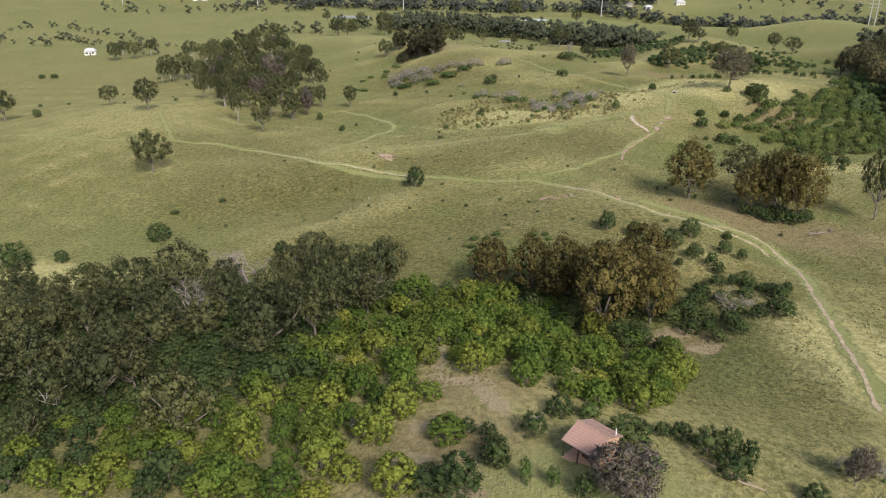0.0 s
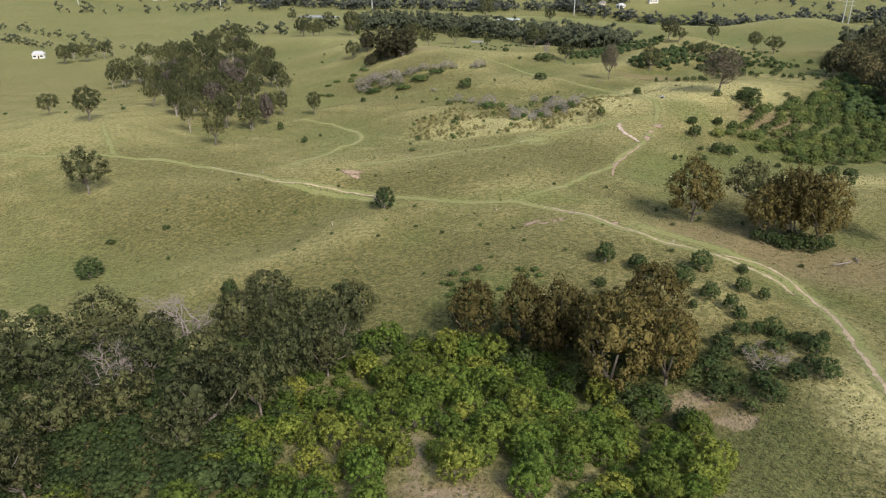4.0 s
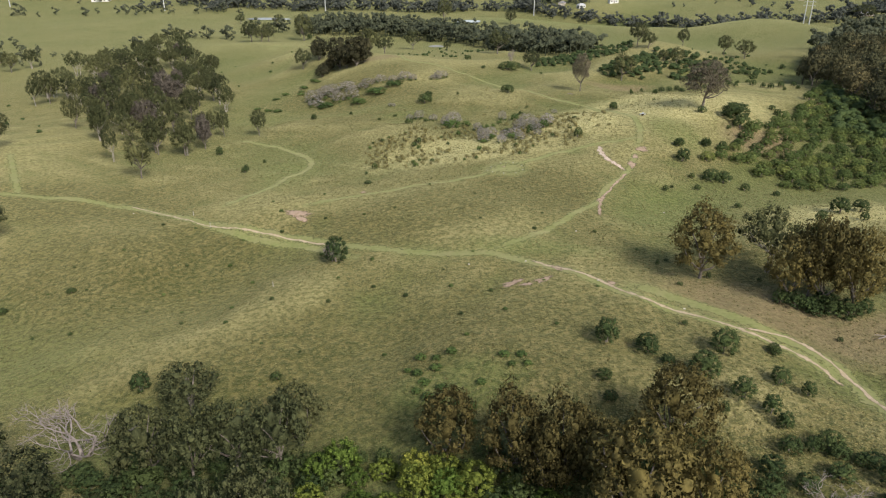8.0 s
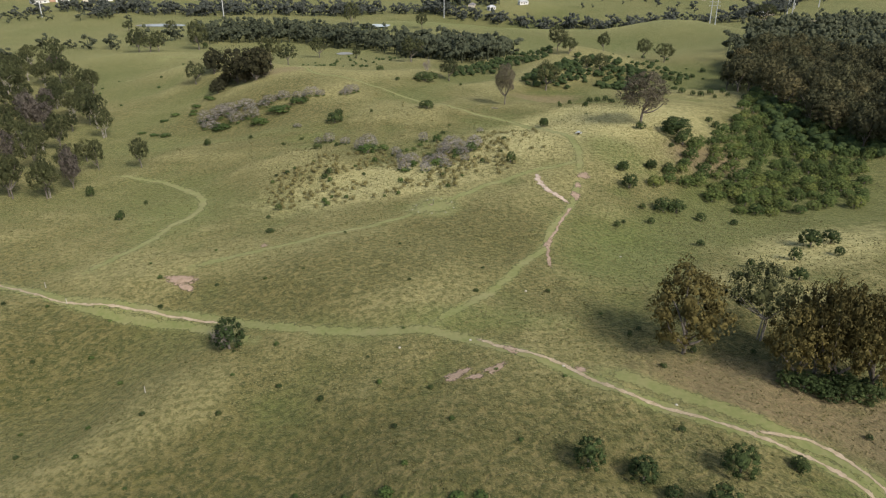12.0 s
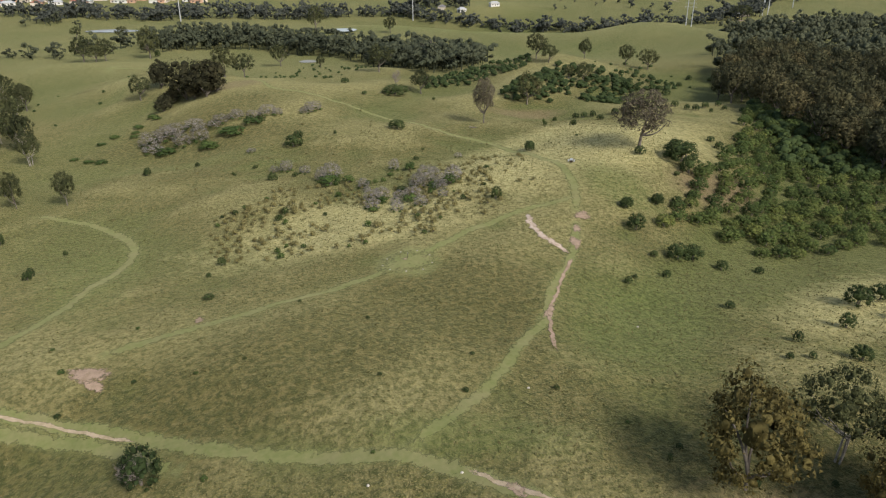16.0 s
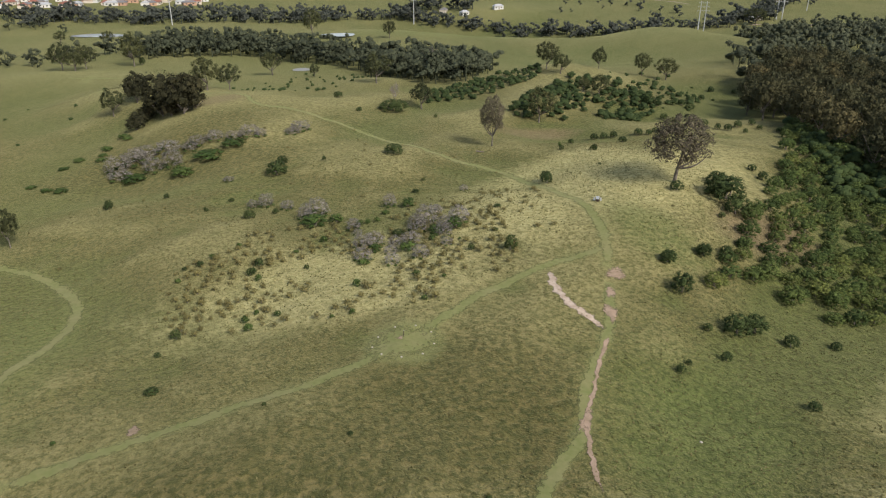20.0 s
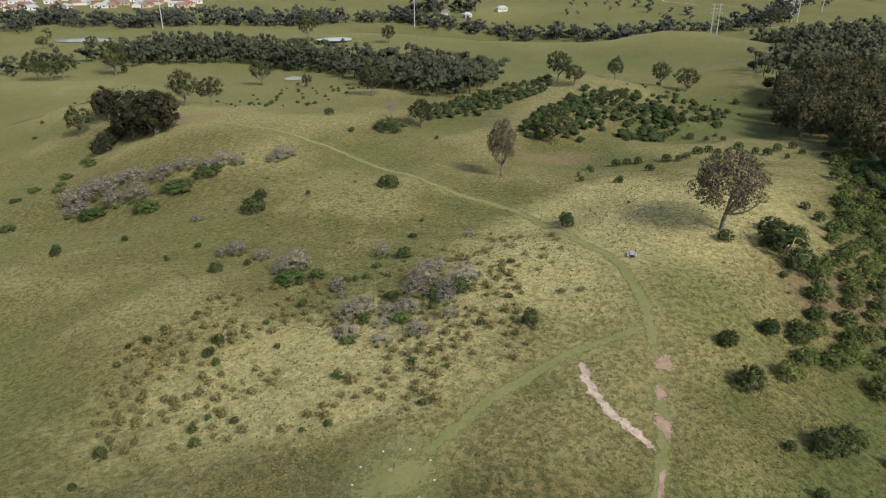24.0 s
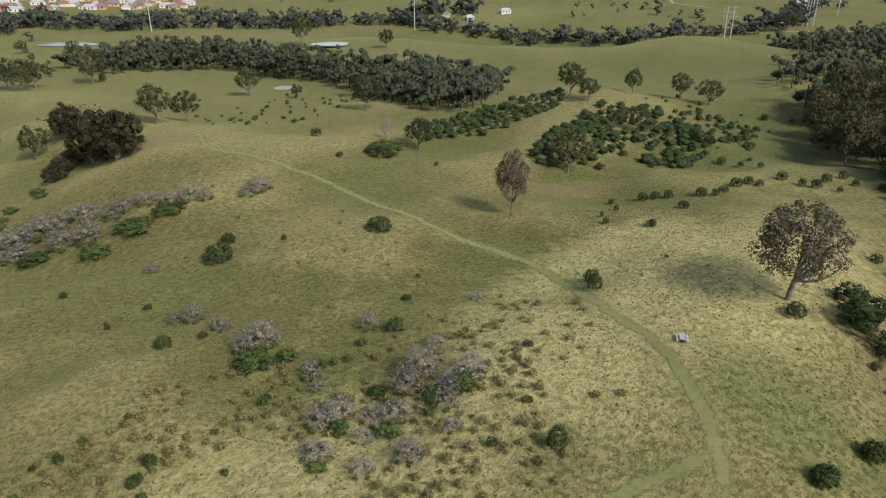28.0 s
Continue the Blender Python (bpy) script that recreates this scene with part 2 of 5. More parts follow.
HILLS += [
    (73, 131, 11, -1.3), (-37, 131, 11, -2.1), (-340, 140, 100, -4.9), (128, 140, 20, 1.1), (-26, 142, 11, -2.1),
    (18, 142, 11, 2.1), (-48, 142, 11, -0.6), (199, 143, 27, 1.4), (-232, 152, 70, -1.6), (-75, 159, 36, -5.5),
    (44, 164, 20, 2.8), (-4, 164, 11, -2.3), (84, 175, 11, 2.7), (-70, 175, 11, -2.0), (-15, 175, 11, 1.5),
    (62, 175, 11, -1.0), (-140, 180, 36, -3.9), (-37, 186, 11, -4.0), (566, 194, 70, 1.8), (-4, 197, 11, -2.1),
    (172, 197, 15, -1.3), (29, 197, 11, 1.2),
]
HILLS += [
    (-26, 197, 11, -1.3), (291, 202, 36, 4.1), (7, 208, 15, 3.5), (-59, 208, 11, 2.1), (73, 208, 11, -2.0),
    (95, 219, 15, -1.8), (-26, 219, 11, 2.2), (-92, 219, 11, 0.8), (117, 230, 15, -2.7), (150, 240, 27, -5.6),
    (53, 245, 36, 5.0), (200, 248, 20, -1.3), (95, 263, 15, 4.0), (7, 263, 15, -1.5), (-119, 267, 36, 4.1),
    (-26, 274, 15, -2.5), (128, 274, 15, 2.8), (-70, 285, 15, -2.7), (73, 285, 15, 3.0), (172, 285, 15, -1.8),
    (40, 285, 15, -1.3), (116, 296, 20, 6.6),
]
HILLS += [
    (7, 296, 15, 2.2), (-26, 296, 15, -1.9), (291, 310, 36, 3.9), (-140, 310, 36, 2.3), (150, 318, 15, 3.2),
    (205, 318, 15, 1.5), (84, 318, 15, -1.8), (18, 318, 15, -1.1), (183, 318, 15, 1.3), (380, 320, 100, 5.1),
    (-274, 320, 70, -4.5), (-400, 320, 70, -2.5), (-26, 329, 15, 2.4), (-43, 337, 27, -4.4), (51, 340, 15, 2.8),
    (106, 340, 15, 1.8), (117, 362, 15, -4.6), (-15, 362, 15, -2.5), (216, 373, 15, -2.2), (62, 373, 15, -2.2),
    (20, 380, 20, 4.9), (-64, 380, 20, -1.9),
]
HILLS += [
    (161, 384, 15, -3.5), (106, 384, 15, 1.4), (-4, 395, 15, 2.3), (334, 396, 36, 1.5), (104, 404, 70, 8.1),
    (139, 406, 15, 2.2), (29, 406, 15, 1.8), (224, 416, 20, -6.2), (84, 417, 15, -5.3), (51, 417, 15, 2.3),
    (8, 428, 20, 8.1), (238, 439, 15, -2.7), (-37, 439, 15, 1.3), (-148, 446, 70, -4.8), (734, 446, 70, -2.4),
    (95, 461, 15, -2.2), (29, 461, 15, 2.7), (-16, 464, 20, 4.3), (166, 467, 27, 6.0), (312, 483, 36, 2.1),
    (-140, 483, 36, 2.6), (-75, 504, 36, -2.9),
]
HILLS += [
    (485, 504, 36, -1.5), (204, 526, 36, 1.5), (-400, 530, 150, -11.8), (-232, 530, 70, -3.8), (118, 547, 36, -3.2),
    (410, 590, 50, 2.8), (183, 591, 36, -3.6), (248, 612, 36, -3.2), (32, 612, 36, -3.1), (334, 655, 36, 4.2),
    (118, 655, 36, 3.3), (734, 656, 70, -2.4), (420, 677, 36, -9.2), (356, 677, 36, 5.8), (-232, 698, 70, -4.6),
    (248, 699, 36, 3.4), (680, 710, 150, -11.4), (53, 720, 36, -1.6), (485, 720, 36, -1.7), (140, 740, 50, 3.5),
    (-400, 740, 70, -4.8), (334, 742, 36, -9.7),
]
HILLS += [
    (183, 763, 36, 4.7), (410, 770, 50, -6.8), (118, 785, 36, 4.3), (290, 800, 50, -13.3), (-130, 800, 50, -2.4),
    (204, 807, 36, -11.5), (464, 850, 36, -2.2), (140, 850, 36, -5.1), (-10, 860, 50, 0.3), (-316, 866, 70, -8.3),
    (183, 871, 36, -4.5), (269, 871, 36, -8.3), (377, 871, 36, -2.8), (334, 893, 36, -7.0), (176, 908, 240, -14.9),
    (312, 915, 36, 8.2), (204, 915, 36, -3.6), (-75, 915, 36, -1.3), (442, 915, 36, -2.3), (110, 920, 50, -4.0),
    (-400, 950, 70, -2.7), (608, 950, 70, -3.0),
]
HILLS += [
    (272, 992, 70, 6.6), (482, 992, 70, 2.2), (188, 1034, 70, -4.1), (398, 1076, 70, -13.9), (620, 1100, 100, 8.6),
    (-100, 1100, 100, 4.5), (314, 1118, 70, 18.6), (62, 1118, 70, 4.3), (-274, 1118, 70, 4.3), (524, 1118, 70, 1.1),
    (440, 1118, 70, 7.9),
]

# knoll among the far scrub, the gully round it, and the long grass hill
HILLS += [(166, 455, 22, 3.5), (213, 424, 20, -2.0), (101, 414, 15, -2.2), (118, 368, 14, -1.5), (272, 600, 55, -5.0), (345, 775, 50, -6.0), (215, 820, 45, -4.0), (-14, 405, 16, 1.5), (-30, 430, 14, -1.5)]
# ridges behind the rusty clump, crests of the eastern spur and of the far hill
HILLS += [
    (-40, 488, 24, 9), (-14, 470, 16, 3.5), (-104, 572, 22, 3.2), (-74, 564, 20, 3.8), (-46, 553, 20, 3.8),
    (-24, 540, 16, 2), (-42, 436, 10, 1.5), (-54, 462, 13, -2.5), (340, 672, 50, 4.5), (78, 424, 15, 4),
    (80, 496, 18, 3), (216, 421, 16, 3.5), (142, 360, 10, 1), (160, 358, 11, 1), (180, 353, 11, 1),
    (202, 361, 11, 1), (166, 386, 10, -2), (198, 388, 12, -2.5), (283, 477, 20, 2.5),
]
HILL = np.array(HILLS, float)


def ground(x, y):
    """Height of the land at x, y (numbers or arrays)."""
    x, y = np.asarray(x, float), np.asarray(y, float)
    z = np.full(np.broadcast(x, y).shape, -8.0)
    for hx, hy, r, h in HILL:
        z = z + h * np.exp(-((x - hx) ** 2 + (y - hy) ** 2) / (2 * r * r))
    fade = np.clip((520 - y) / 200, 0, 1)
    z = z + fade * 0.3 * np.sin(x / 4.6 + 1.4 * np.sin(y / 11.0 + 1)) * np.sin(y / 5.3 + 1.2 * np.sin(x / 13.0))
    z = z + fade * 0.13 * np.sin((x + 0.7 * y) / 1.9 + 1.6 * np.sin(y / 5.1)) * np.sin((y - 0.6 * x) / 2.3 + 1.1 * np.sin(x / 4.7))
    z = z + 0.12 * np.sin(x / 3.1 + 1.7 * np.sin(y / 7.3)) * np.sin(y / 3.7 + 1.3 * np.sin(x / 9.1))
    return z


def along(points, step=1.0):
    """Points at even steps along a smooth line through the given ones."""
    p = np.array(points, float)
    p = np.concatenate([[2 * p[0] - p[1]], p, [2 * p[-1] - p[-2]]])
    out = []
    for a, b, c, d in zip(p, p[1:], p[2:], p[3:]):
        n = max(int(np.linalg.norm(c - b) / step), 1)
        t = (np.arange(n) / n)[:, None]
        out.append(0.5 * (2 * b + (c - a) * t + (2 * a - 5 * b + 4 * c - d) * t**2 + (3 * b - a - 3 * c + d) * t**3))
    return np.concatenate(out + [p[-2:-1]])


def near_line(x, y, points, width):
    """1 on the line, falling to 0 at the given distance from it."""
    best = np.full(x.shape, 1e9)
    line = along(points, 3.0)
    for (ax, ay), (bx, by) in zip(line, line[1:]):
        dx, dy = bx - ax, by - ay
        t = np.clip(((x - ax) * dx + (y - ay) * dy) / (dx * dx + dy * dy + 1e-9), 0, 1)
        best = np.minimum(best, np.hypot(x - ax - t * dx, y - ay - t * dy))
    return np.clip(1.35 - best / width, 0, 1)


def spot(x, y, cx, cy, rx, ry, turn=0.0):
    c, s = math.cos(radians(turn)), math.sin(radians(turn))
    u, v = (x - cx) * c + (y - cy) * s, (y - cy) * c - (x - cx) * s
    return np.clip(1.6 - np.sqrt((u / rx) ** 2 + (v / ry) ** 2), 0, 1)


PATHS = {
    "ridge": ([(79.3, 250.2), (82.0, 255.9), (84.8, 264.3), (86.2, 272.7), (87.2, 282.2), (86.5, 291.4), (86.6, 309.2), (84.5, 321.1), (79.7, 328.2), (70.7, 340.9), (62.9, 360.2), (53.0, 379.5), (42.2, 390.8), (30.5, 400.1), (19.7, 408.1), (15.8, 425.2), (8.4, 437.8), (-2.2, 450.9), (-14.0, 466.0), (-30.0, 482.0), (-48.0, 490.0), (-66.0, 497.0), (-90.0, 505.0)], 1.9),
    "spur": ([(82.6, 256.8), (77.7, 255.4), (67.4, 253.2), (53.0, 246.6), (39.4, 236.5), (29.6, 232.0), (16.1, 227.4), (-1.4, 223.6), (-16.3, 219.7)], 1.8),
    "flat": ([(-65.8, 233.9), (-51.4, 224.1), (-40.3, 215.5), (-22.6, 206.4), (-10.3, 199.6), (2.3, 190.9), (15.9, 184.3), (25.2, 180.3), (33.2, 172.9), (40.0, 165.0), (45.6, 156.7), (54.3, 148.1), (59.5, 142.9), (64.1, 137.6), (67.2, 130.1)], 2.2),
    "climb": ([(77.0, 244.6), (69.8, 230.9), (60.0, 218.1), (54.4, 208.1), (48.6, 202.7), (40.5, 193.4), (33.1, 186.9), (25.5, 182.5)], 1.7),
    "hollow": ([(-37.7, 225.0), (-31.2, 235.4), (-24.4, 253.8), (-19.1, 275.2), (-25.1, 291.6), (-35.1, 302.9), (-47.9, 310.8)], 2.0),
    "west": ([(-168.0, 263.4), (-127.0, 245.8), (-95.7, 242.4), (-74.3, 236.5), (-52.6, 225.2), (-31.8, 208.7), (-13.9, 199.0), (-3.8, 189.7)], 2.0),
    "rise": ([(-94.6, 242.6), (-102.1, 257.8), (-111.9, 278.2)], 1.8),
    "far_crest": ([(-20.0, 505.0), (-29.0, 522.0), (-34.0, 532.0), (-40.0, 540.0), (-54.0, 546.0), (-75.0, 553.0)], 1.9),
    "east": ([(46.0, 161.7), (54.4, 153.2), (61.9, 145.0), (67.3, 136.7), (67.6, 122.1), (63.4, 103.3), (59.0, 87.0), (55.5, 73.4)], 2.6),
}


def axis(lo, hi, fine, grow=1.22, reach=4200.0):
    """Even steps from lo to hi, then ever wider ones out to the horizon."""
    mid = list(np.arange(lo, hi, fine))
    up, down, step = [mid[-1]], [mid[0]], fine
    while up[-1] < reach:
        step = min(step * grow, 400.0) if up[-1] > 1300 or step < 20 else step
        up.append(up[-1] + step)
    step = fine
    while down[-1] > -reach:
        step = min(step * grow, 400.0) if down[-1] < -700 or step < 20 else step
        down.append(down[-1] - step)
    return np.array(down[:0:-1] + mid + up[1:])


def grid_mesh(name, xs, ys, zs):
    nx, ny = len(xs), len(ys)
    gx, gy = np.meshgrid(xs, ys)
    verts = np.stack([gx, gy, zs], -1).reshape(-1, 3)
    i = (np.arange(ny - 1)[:, None] * nx + np.arange(nx - 1)[None]).ravel()
    faces = np.stack([i, i + 1, i + nx + 1, i + nx], 1)
    return quick_mesh(name, verts, faces)


def quick_mesh(name, verts, faces, smooth=True, normals=None):
    """A mesh from arrays of corners and of equal-sided faces."""
    me = bpy.data.meshes.new(name)
    k = faces.shape[1]
    me.vertices.add(len(verts))
    me.vertices.foreach_set("co", np.ascontiguousarray(verts, np.float32).ravel())
    me.loops.add(faces.size)
    me.loops.foreach_set("vertex_index", np.ascontiguousarray(faces, np.int32).ravel())
    me.polygons.add(len(faces))
    me.polygons.foreach_set("loop_start", np.arange(0, faces.size, k, dtype=np.int32))
    me.polygons.foreach_set("use_smooth", np.full(len(faces), smooth))
    me.update(calc_edges=True)
    if normals is not None:
        me.normals_split_custom_set_from_vertices(normals.tolist())
    return me


def build_ground():
    xs, ys = axis(-130, 190, 1.6), axis(30, 420, 1.6)
    gx, gy = np.meshgrid(xs, ys)
    me = grid_mesh("ground", xs, ys, ground(gx, gy))
    fields = {k: np.zeros(gx.shape) for k in ("mown", "straw_sun", "lush", "brown", "bare", "rank_shade", "green", "crest", "hollow")}
    # pale dry crests, dark green hollows by how land bends, painting in relief shading
    for reach in (7.0, 16.0, 42.0):
        bend_up = ground(gx, gy) - 0.25 * (ground(gx - reach, gy) + ground(gx + reach, gy) + ground(gx, gy - reach) + ground(gx, gy + reach))
        fields["crest"] = np.maximum(fields["crest"], np.clip(bend_up / (0.05 * reach) - 0.25, 0, 1))
        fields["hollow"] = np.maximum(fields["hollow"], np.clip(-bend_up / (0.05 * reach) - 0.25, 0, 1))
    for line, width in PATHS.values():
        fields["mown"] = np.maximum(fields["mown"], 0.8 * near_line(gx, gy, line, width * 0.75))
    fields["mown"] = np.maximum(fields["mown"], 1.3 * spot(gx, gy, 36.8, 235.4, 5.2, 5.2))
    fields["mown"] = np.maximum(fields["mown"], spot(gx, gy, 12, 54, 13, 7))
    # Dry grass, made paler where the sun patch lies: sunlight put into the colour.
    for s in ((34, 268, 34, 17, 14), (72, 285, 14, 22, 0), (105, 285, 26, 14, 20), (98, 316, 30, 10, 25), (112, 298, 36, 22, 20), (60, 85, 8, 20), (118, 204, 24, 10, 22), (-90, 146, 22, 7, -20), (30, 255, 25, 8)):
        fields["straw_sun"] = np.maximum(fields["straw_sun"], 0.75 * spot(gx, gy, *s))
    for s in ((70, 207, 14, 21, -25), (33, 182, 14, 4, -20), (95, 262, 8, 14), (-25, 260, 10, 20), (14, 330, 12, 5), (12, 140, 10, 6), (250, 720, 180, 25, -10)):
        fields["lush"] = np.maximum(fields["lush"], 0.8 * spot(gx, gy, *s))
    # Far paddocks: greener grass, also darkened to carry cloud shade in the colour.
    fields["green"] = np.clip((gy - 430) / 160, 0, 1) * 0.9
    # Long olive grass, darkened further to hold cloud shade in its colour.
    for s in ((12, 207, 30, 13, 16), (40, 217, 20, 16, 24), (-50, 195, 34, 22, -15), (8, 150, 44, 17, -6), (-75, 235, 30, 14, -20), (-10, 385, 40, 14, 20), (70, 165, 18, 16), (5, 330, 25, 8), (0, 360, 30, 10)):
        fields["rank_shade"] = np.maximum(fields["rank_shade"], spot(gx, gy, *s))
    for s in ((66, 152, 16, 8, -40), (80, 140, 14, 9, -20), (114, 368, 14, 5), (128, 262, 8, 8), (3, 422, 14, 8), (0, 61, 9, 9), (4, 76, 9, 5), (40, 100, 6, 4), (-52, 80, 9, 4), (122, 262, 9, 9)):
        fields["brown"] = np.maximum(fields["brown"], 0.9 * spot(gx, gy, *s))
    for s in ((38, 103, 4, 2.5), (42, 97, 3, 2), (-57, 82, 6, 3), (-3, 59, 2.2, 3.5, 30), (-3, 67, 1.5, 2), (3, 54, 2.5, 1.4), (-0.5, 84, 1.3, 8), (3, 77, 3.5, 1.6), (6, 72, 2, 4, 20),  (-55, 110, 15, 4, 20)):
        fields["bare"] = np.maximum(fields["bare"], 0.7 * spot(gx, gy, *s))
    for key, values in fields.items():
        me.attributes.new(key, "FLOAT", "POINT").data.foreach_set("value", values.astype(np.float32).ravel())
    me.materials.append(PASTURE)
    return tagged(new("ground", me), "rolling olive-green pasture with rough dry tussocks", "ground", kind="structure")


build_ground()


def ribbon(name, points, width, material, label, category="path", lift=0.05, rough=0.25, taper=False):
    """A strip with ragged edges, draped over the land."""
    rng = np.random.default_rng(len(points) * 7 + int(width * 10))
    line = along(points, 0.8)
    d = np.gradient(line, axis=0)
    side = np.stack([-d[:, 1], d[:, 0]], 1) / (np.linalg.norm(d, axis=1)[:, None] + 1e-9)
    k = np.linspace(-1, 1, 5)
    half = width * (1 + rough * rng.normal(size=(len(line), 2))).clip(0.4, 1.6)
    if taper:
        half = half * np.minimum(1, np.minimum(np.arange(len(line)), np.arange(len(line))[::-1]) / 6 + 0.25)[:, None]
    off = np.where(k[None] < 0, half[:, :1], half[:, 1:]) * k[None]
    xy = line[:, None] + side[:, None] * off[..., None]
    z = ground(xy[..., 0], xy[..., 1]) + lift
    verts = np.concatenate([xy, z[..., None]], -1).reshape(-1, 3)
    i = (np.arange(len(line) - 1)[:, None] * 5 + np.arange(4)[None]).ravel()
    me = quick_mesh(name, verts, np.stack([i, i + 5, i + 6, i + 1], 1)[:, ::-1])
    edge = np.repeat((1 - np.abs(k) ** 1.5)[None], len(line), 0) * np.minimum(1, np.minimum(np.arange(len(line)), np.arange(len(line))[::-1]) / 3)[:, None]
    me.attributes.new("edge", "FLOAT", "POINT").data.foreach_set("value", edge.astype(np.float32).ravel())
    me.materials.append(material)
    return tagged(new(name, me), label, category, kind="structure")


def patch(name, cx, cy, rx, ry, turn, material, label):
    """A bare spot with a ragged outline."""
    rng = np.random.default_rng(int(cx * 10 + cy))
    a = np.linspace(0, 2 * math.pi, 29)[:-1]
    wobble = 1.25 + 0.22 * np.sin(a * 2 + rng.uniform(0, 6)) + 0.16 * np.sin(a * 3 + rng.uniform(0, 6)) + 0.12 * rng.normal(size=28)
    rings, faces = [], []
    for k, s in enumerate((0.02, 0.35, 0.7, 1.0)):
        u, v = rx * s * wobble * np.cos(a), ry * s * wobble * np.sin(a)
        c, q = math.cos(radians(turn)), math.sin(radians(turn))
        x, y = cx + u * c - v * q, cy + u * q + v * c
        rings.append(np.stack([x, y, ground(x, y) + 0.07], 1))
    for k in range(3):
        for j in range(28):
            faces.append((k * 28 + j, k * 28 + (j + 1) % 28, (k + 1) * 28 + (j + 1) % 28, (k + 1) * 28 + j))
    me = quick_mesh(name, np.concatenate(rings), np.array(faces)[:, ::-1])
    me.attributes.new("edge", "FLOAT", "POINT").data.foreach_set("value", np.repeat((0.95, 0.75, 0.42, 0.0), 28).astype(np.float32))
    me.materials.append(material)
    return tagged(new(name, me), label, "bare earth", kind="structure")


for line, width in PATHS.values():
    ribbon("mown_path", line, width * 0.8, MOWN, "mown grass walking path across the pasture", lift=0.04, rough=0.22)
DUST = "narrow dusty foot track worn into grass"
ribbon("dirt_track", [(58.1, 144.9), (66.5, 140.7), (68.0, 125.0), (63.6, 105.7), (59.3, 89.0), (55.5, 76.0), (54.0, 70.9)], 0.5, TRACK_SOIL, DUST, "track", 0.07, 0.4)
ribbon("dirt_track", [(30.3, 176.9), (35.4, 170.8), (40.9, 164.8), (45.6, 156.7), (54.3, 148.1), (59.5, 142.9), (63.3, 138.8), (65.6, 134.3), (66.1, 128.7)], 0.5, TRACK_SOIL, DUST, "track", 0.07, 0.45)
ribbon("dirt_track", [(-63.2, 232.8), (-49.9, 223.0), (-40.1, 214.7), (-22.6, 206.1), (-9.2, 198.1)], 0.38, TRACK_SOIL, DUST, "track", 0.07, 0.45)
ribbon("dirt_track", [(69.6, 230.0), (64.3, 223.1), (60.2, 216.7), (56.7, 211.6), (54.3, 206.0), (52.6, 200.8), (51.8, 196.9)], 0.45, PINK_SOIL, "thin pink clay track down the slope", "track", 0.07, 0.5, True)
ribbon("erosion_gully", [(68.1, 252.0), (66.9, 246.7), (66.6, 241.1), (67.3, 237.4), (68.6, 234.1), (69.7, 230.6)], 1.05, PALE_SOIL, "pale eroded clay scar running down the slope", "gully", 0.08, 0.35, True)
patch("mown_circle", 36.8, 235.4, 5.6, 5.2, 0, MOWN, "round patch of short mown grass on the path")
CLAY = "bare pink clay patch in the grass"
for cx, cy, rx, ry, turn in ((79.7, 247.4, 2.3, 1.8, 20), (75.5, 241.5, 0.8, 2.2, -25), (72.6, 235.6, 1.1, 2.6, -20), (56, 210.5, 0.9, 2.2, -30), (-18.1, 215, 3.4, 2.0, -35), (-16.5, 212, 2.2, 0.9, -30),
                             (25.8, 167.8, 2.2, 1.2, 10), (31.5, 167.1, 2.6, 0.8, 25), (35, 171, 1.0, 1.5, 20), (28, 166, 1.5, 0.7, 0), (37.2, 236.4, 1.2, 0.8, 0), (-2, 226.3, 0.9, 1.2, 0), (43, 163, 1.2, 0.7, -40)):
    patch("bare_patch", cx, cy, rx, ry, turn, PINK_SOIL, CLAY)


# ---- plants: unit meshes, one wide and one high, shared by all alike ----
def unit_dirs(rng, n):
    v = rng.normal(size=(n, 3))
    return v / np.linalg.norm(v, axis=1)[:, None]


def leaves(rng, centres, normals, size):
    """Pointed leaves lying roughly across their normals."""
    n = len(centres)
    nrm = normals + 0.42 * rng.normal(size=(n, 3))
    nrm /= np.linalg.norm(nrm, axis=1)[:, None] + 1e-9
    u = np.cross(nrm, unit_dirs(rng, n))
    u /= np.linalg.norm(u, axis=1)[:, None] + 1e-9
    v = np.cross(nrm, u)
    s = (size * rng.uniform(0.6, 1.4, n))[:, None]
    verts = np.stack([centres + u * s * 1.1, centres - u * s * 0.3 + v * s * 0.75, centres - u * s * 0.8 - v * s * 0.55], 1).reshape(-1, 3)
    return verts, np.arange(3 * n).reshape(n, 3)


def halves(quads):
    """Four-sided faces as pairs of triangles."""
    return np.concatenate([quads[:, [0, 1, 2]], quads[:, [0, 2, 3]]])


def blob(centre, radii, rng, cols=7, rows=4):
    """A low lumpy ball that fills the inside of a clump."""
    a = np.arange(cols) / cols * 2 * math.pi
    verts, faces = [], []
    for r in range(rows + 1):
        el = (r / rows - 0.5) * math.pi
        k = 1 + 0.12 * rng.normal(size=cols)
        verts.append(np.stack([np.cos(a) * math.cos(el) * k, np.sin(a) * math.cos(el) * k, np.full(cols, math.sin(el))], 1))
    for r in range(rows):
        for c in range(cols):
            faces.append((r * cols + c, r * cols + (c + 1) % cols, (r + 1) * cols + (c + 1) % cols, (r + 1) * cols + c))
    return np.concatenate(verts) * radii + centre, halves(np.array(faces))


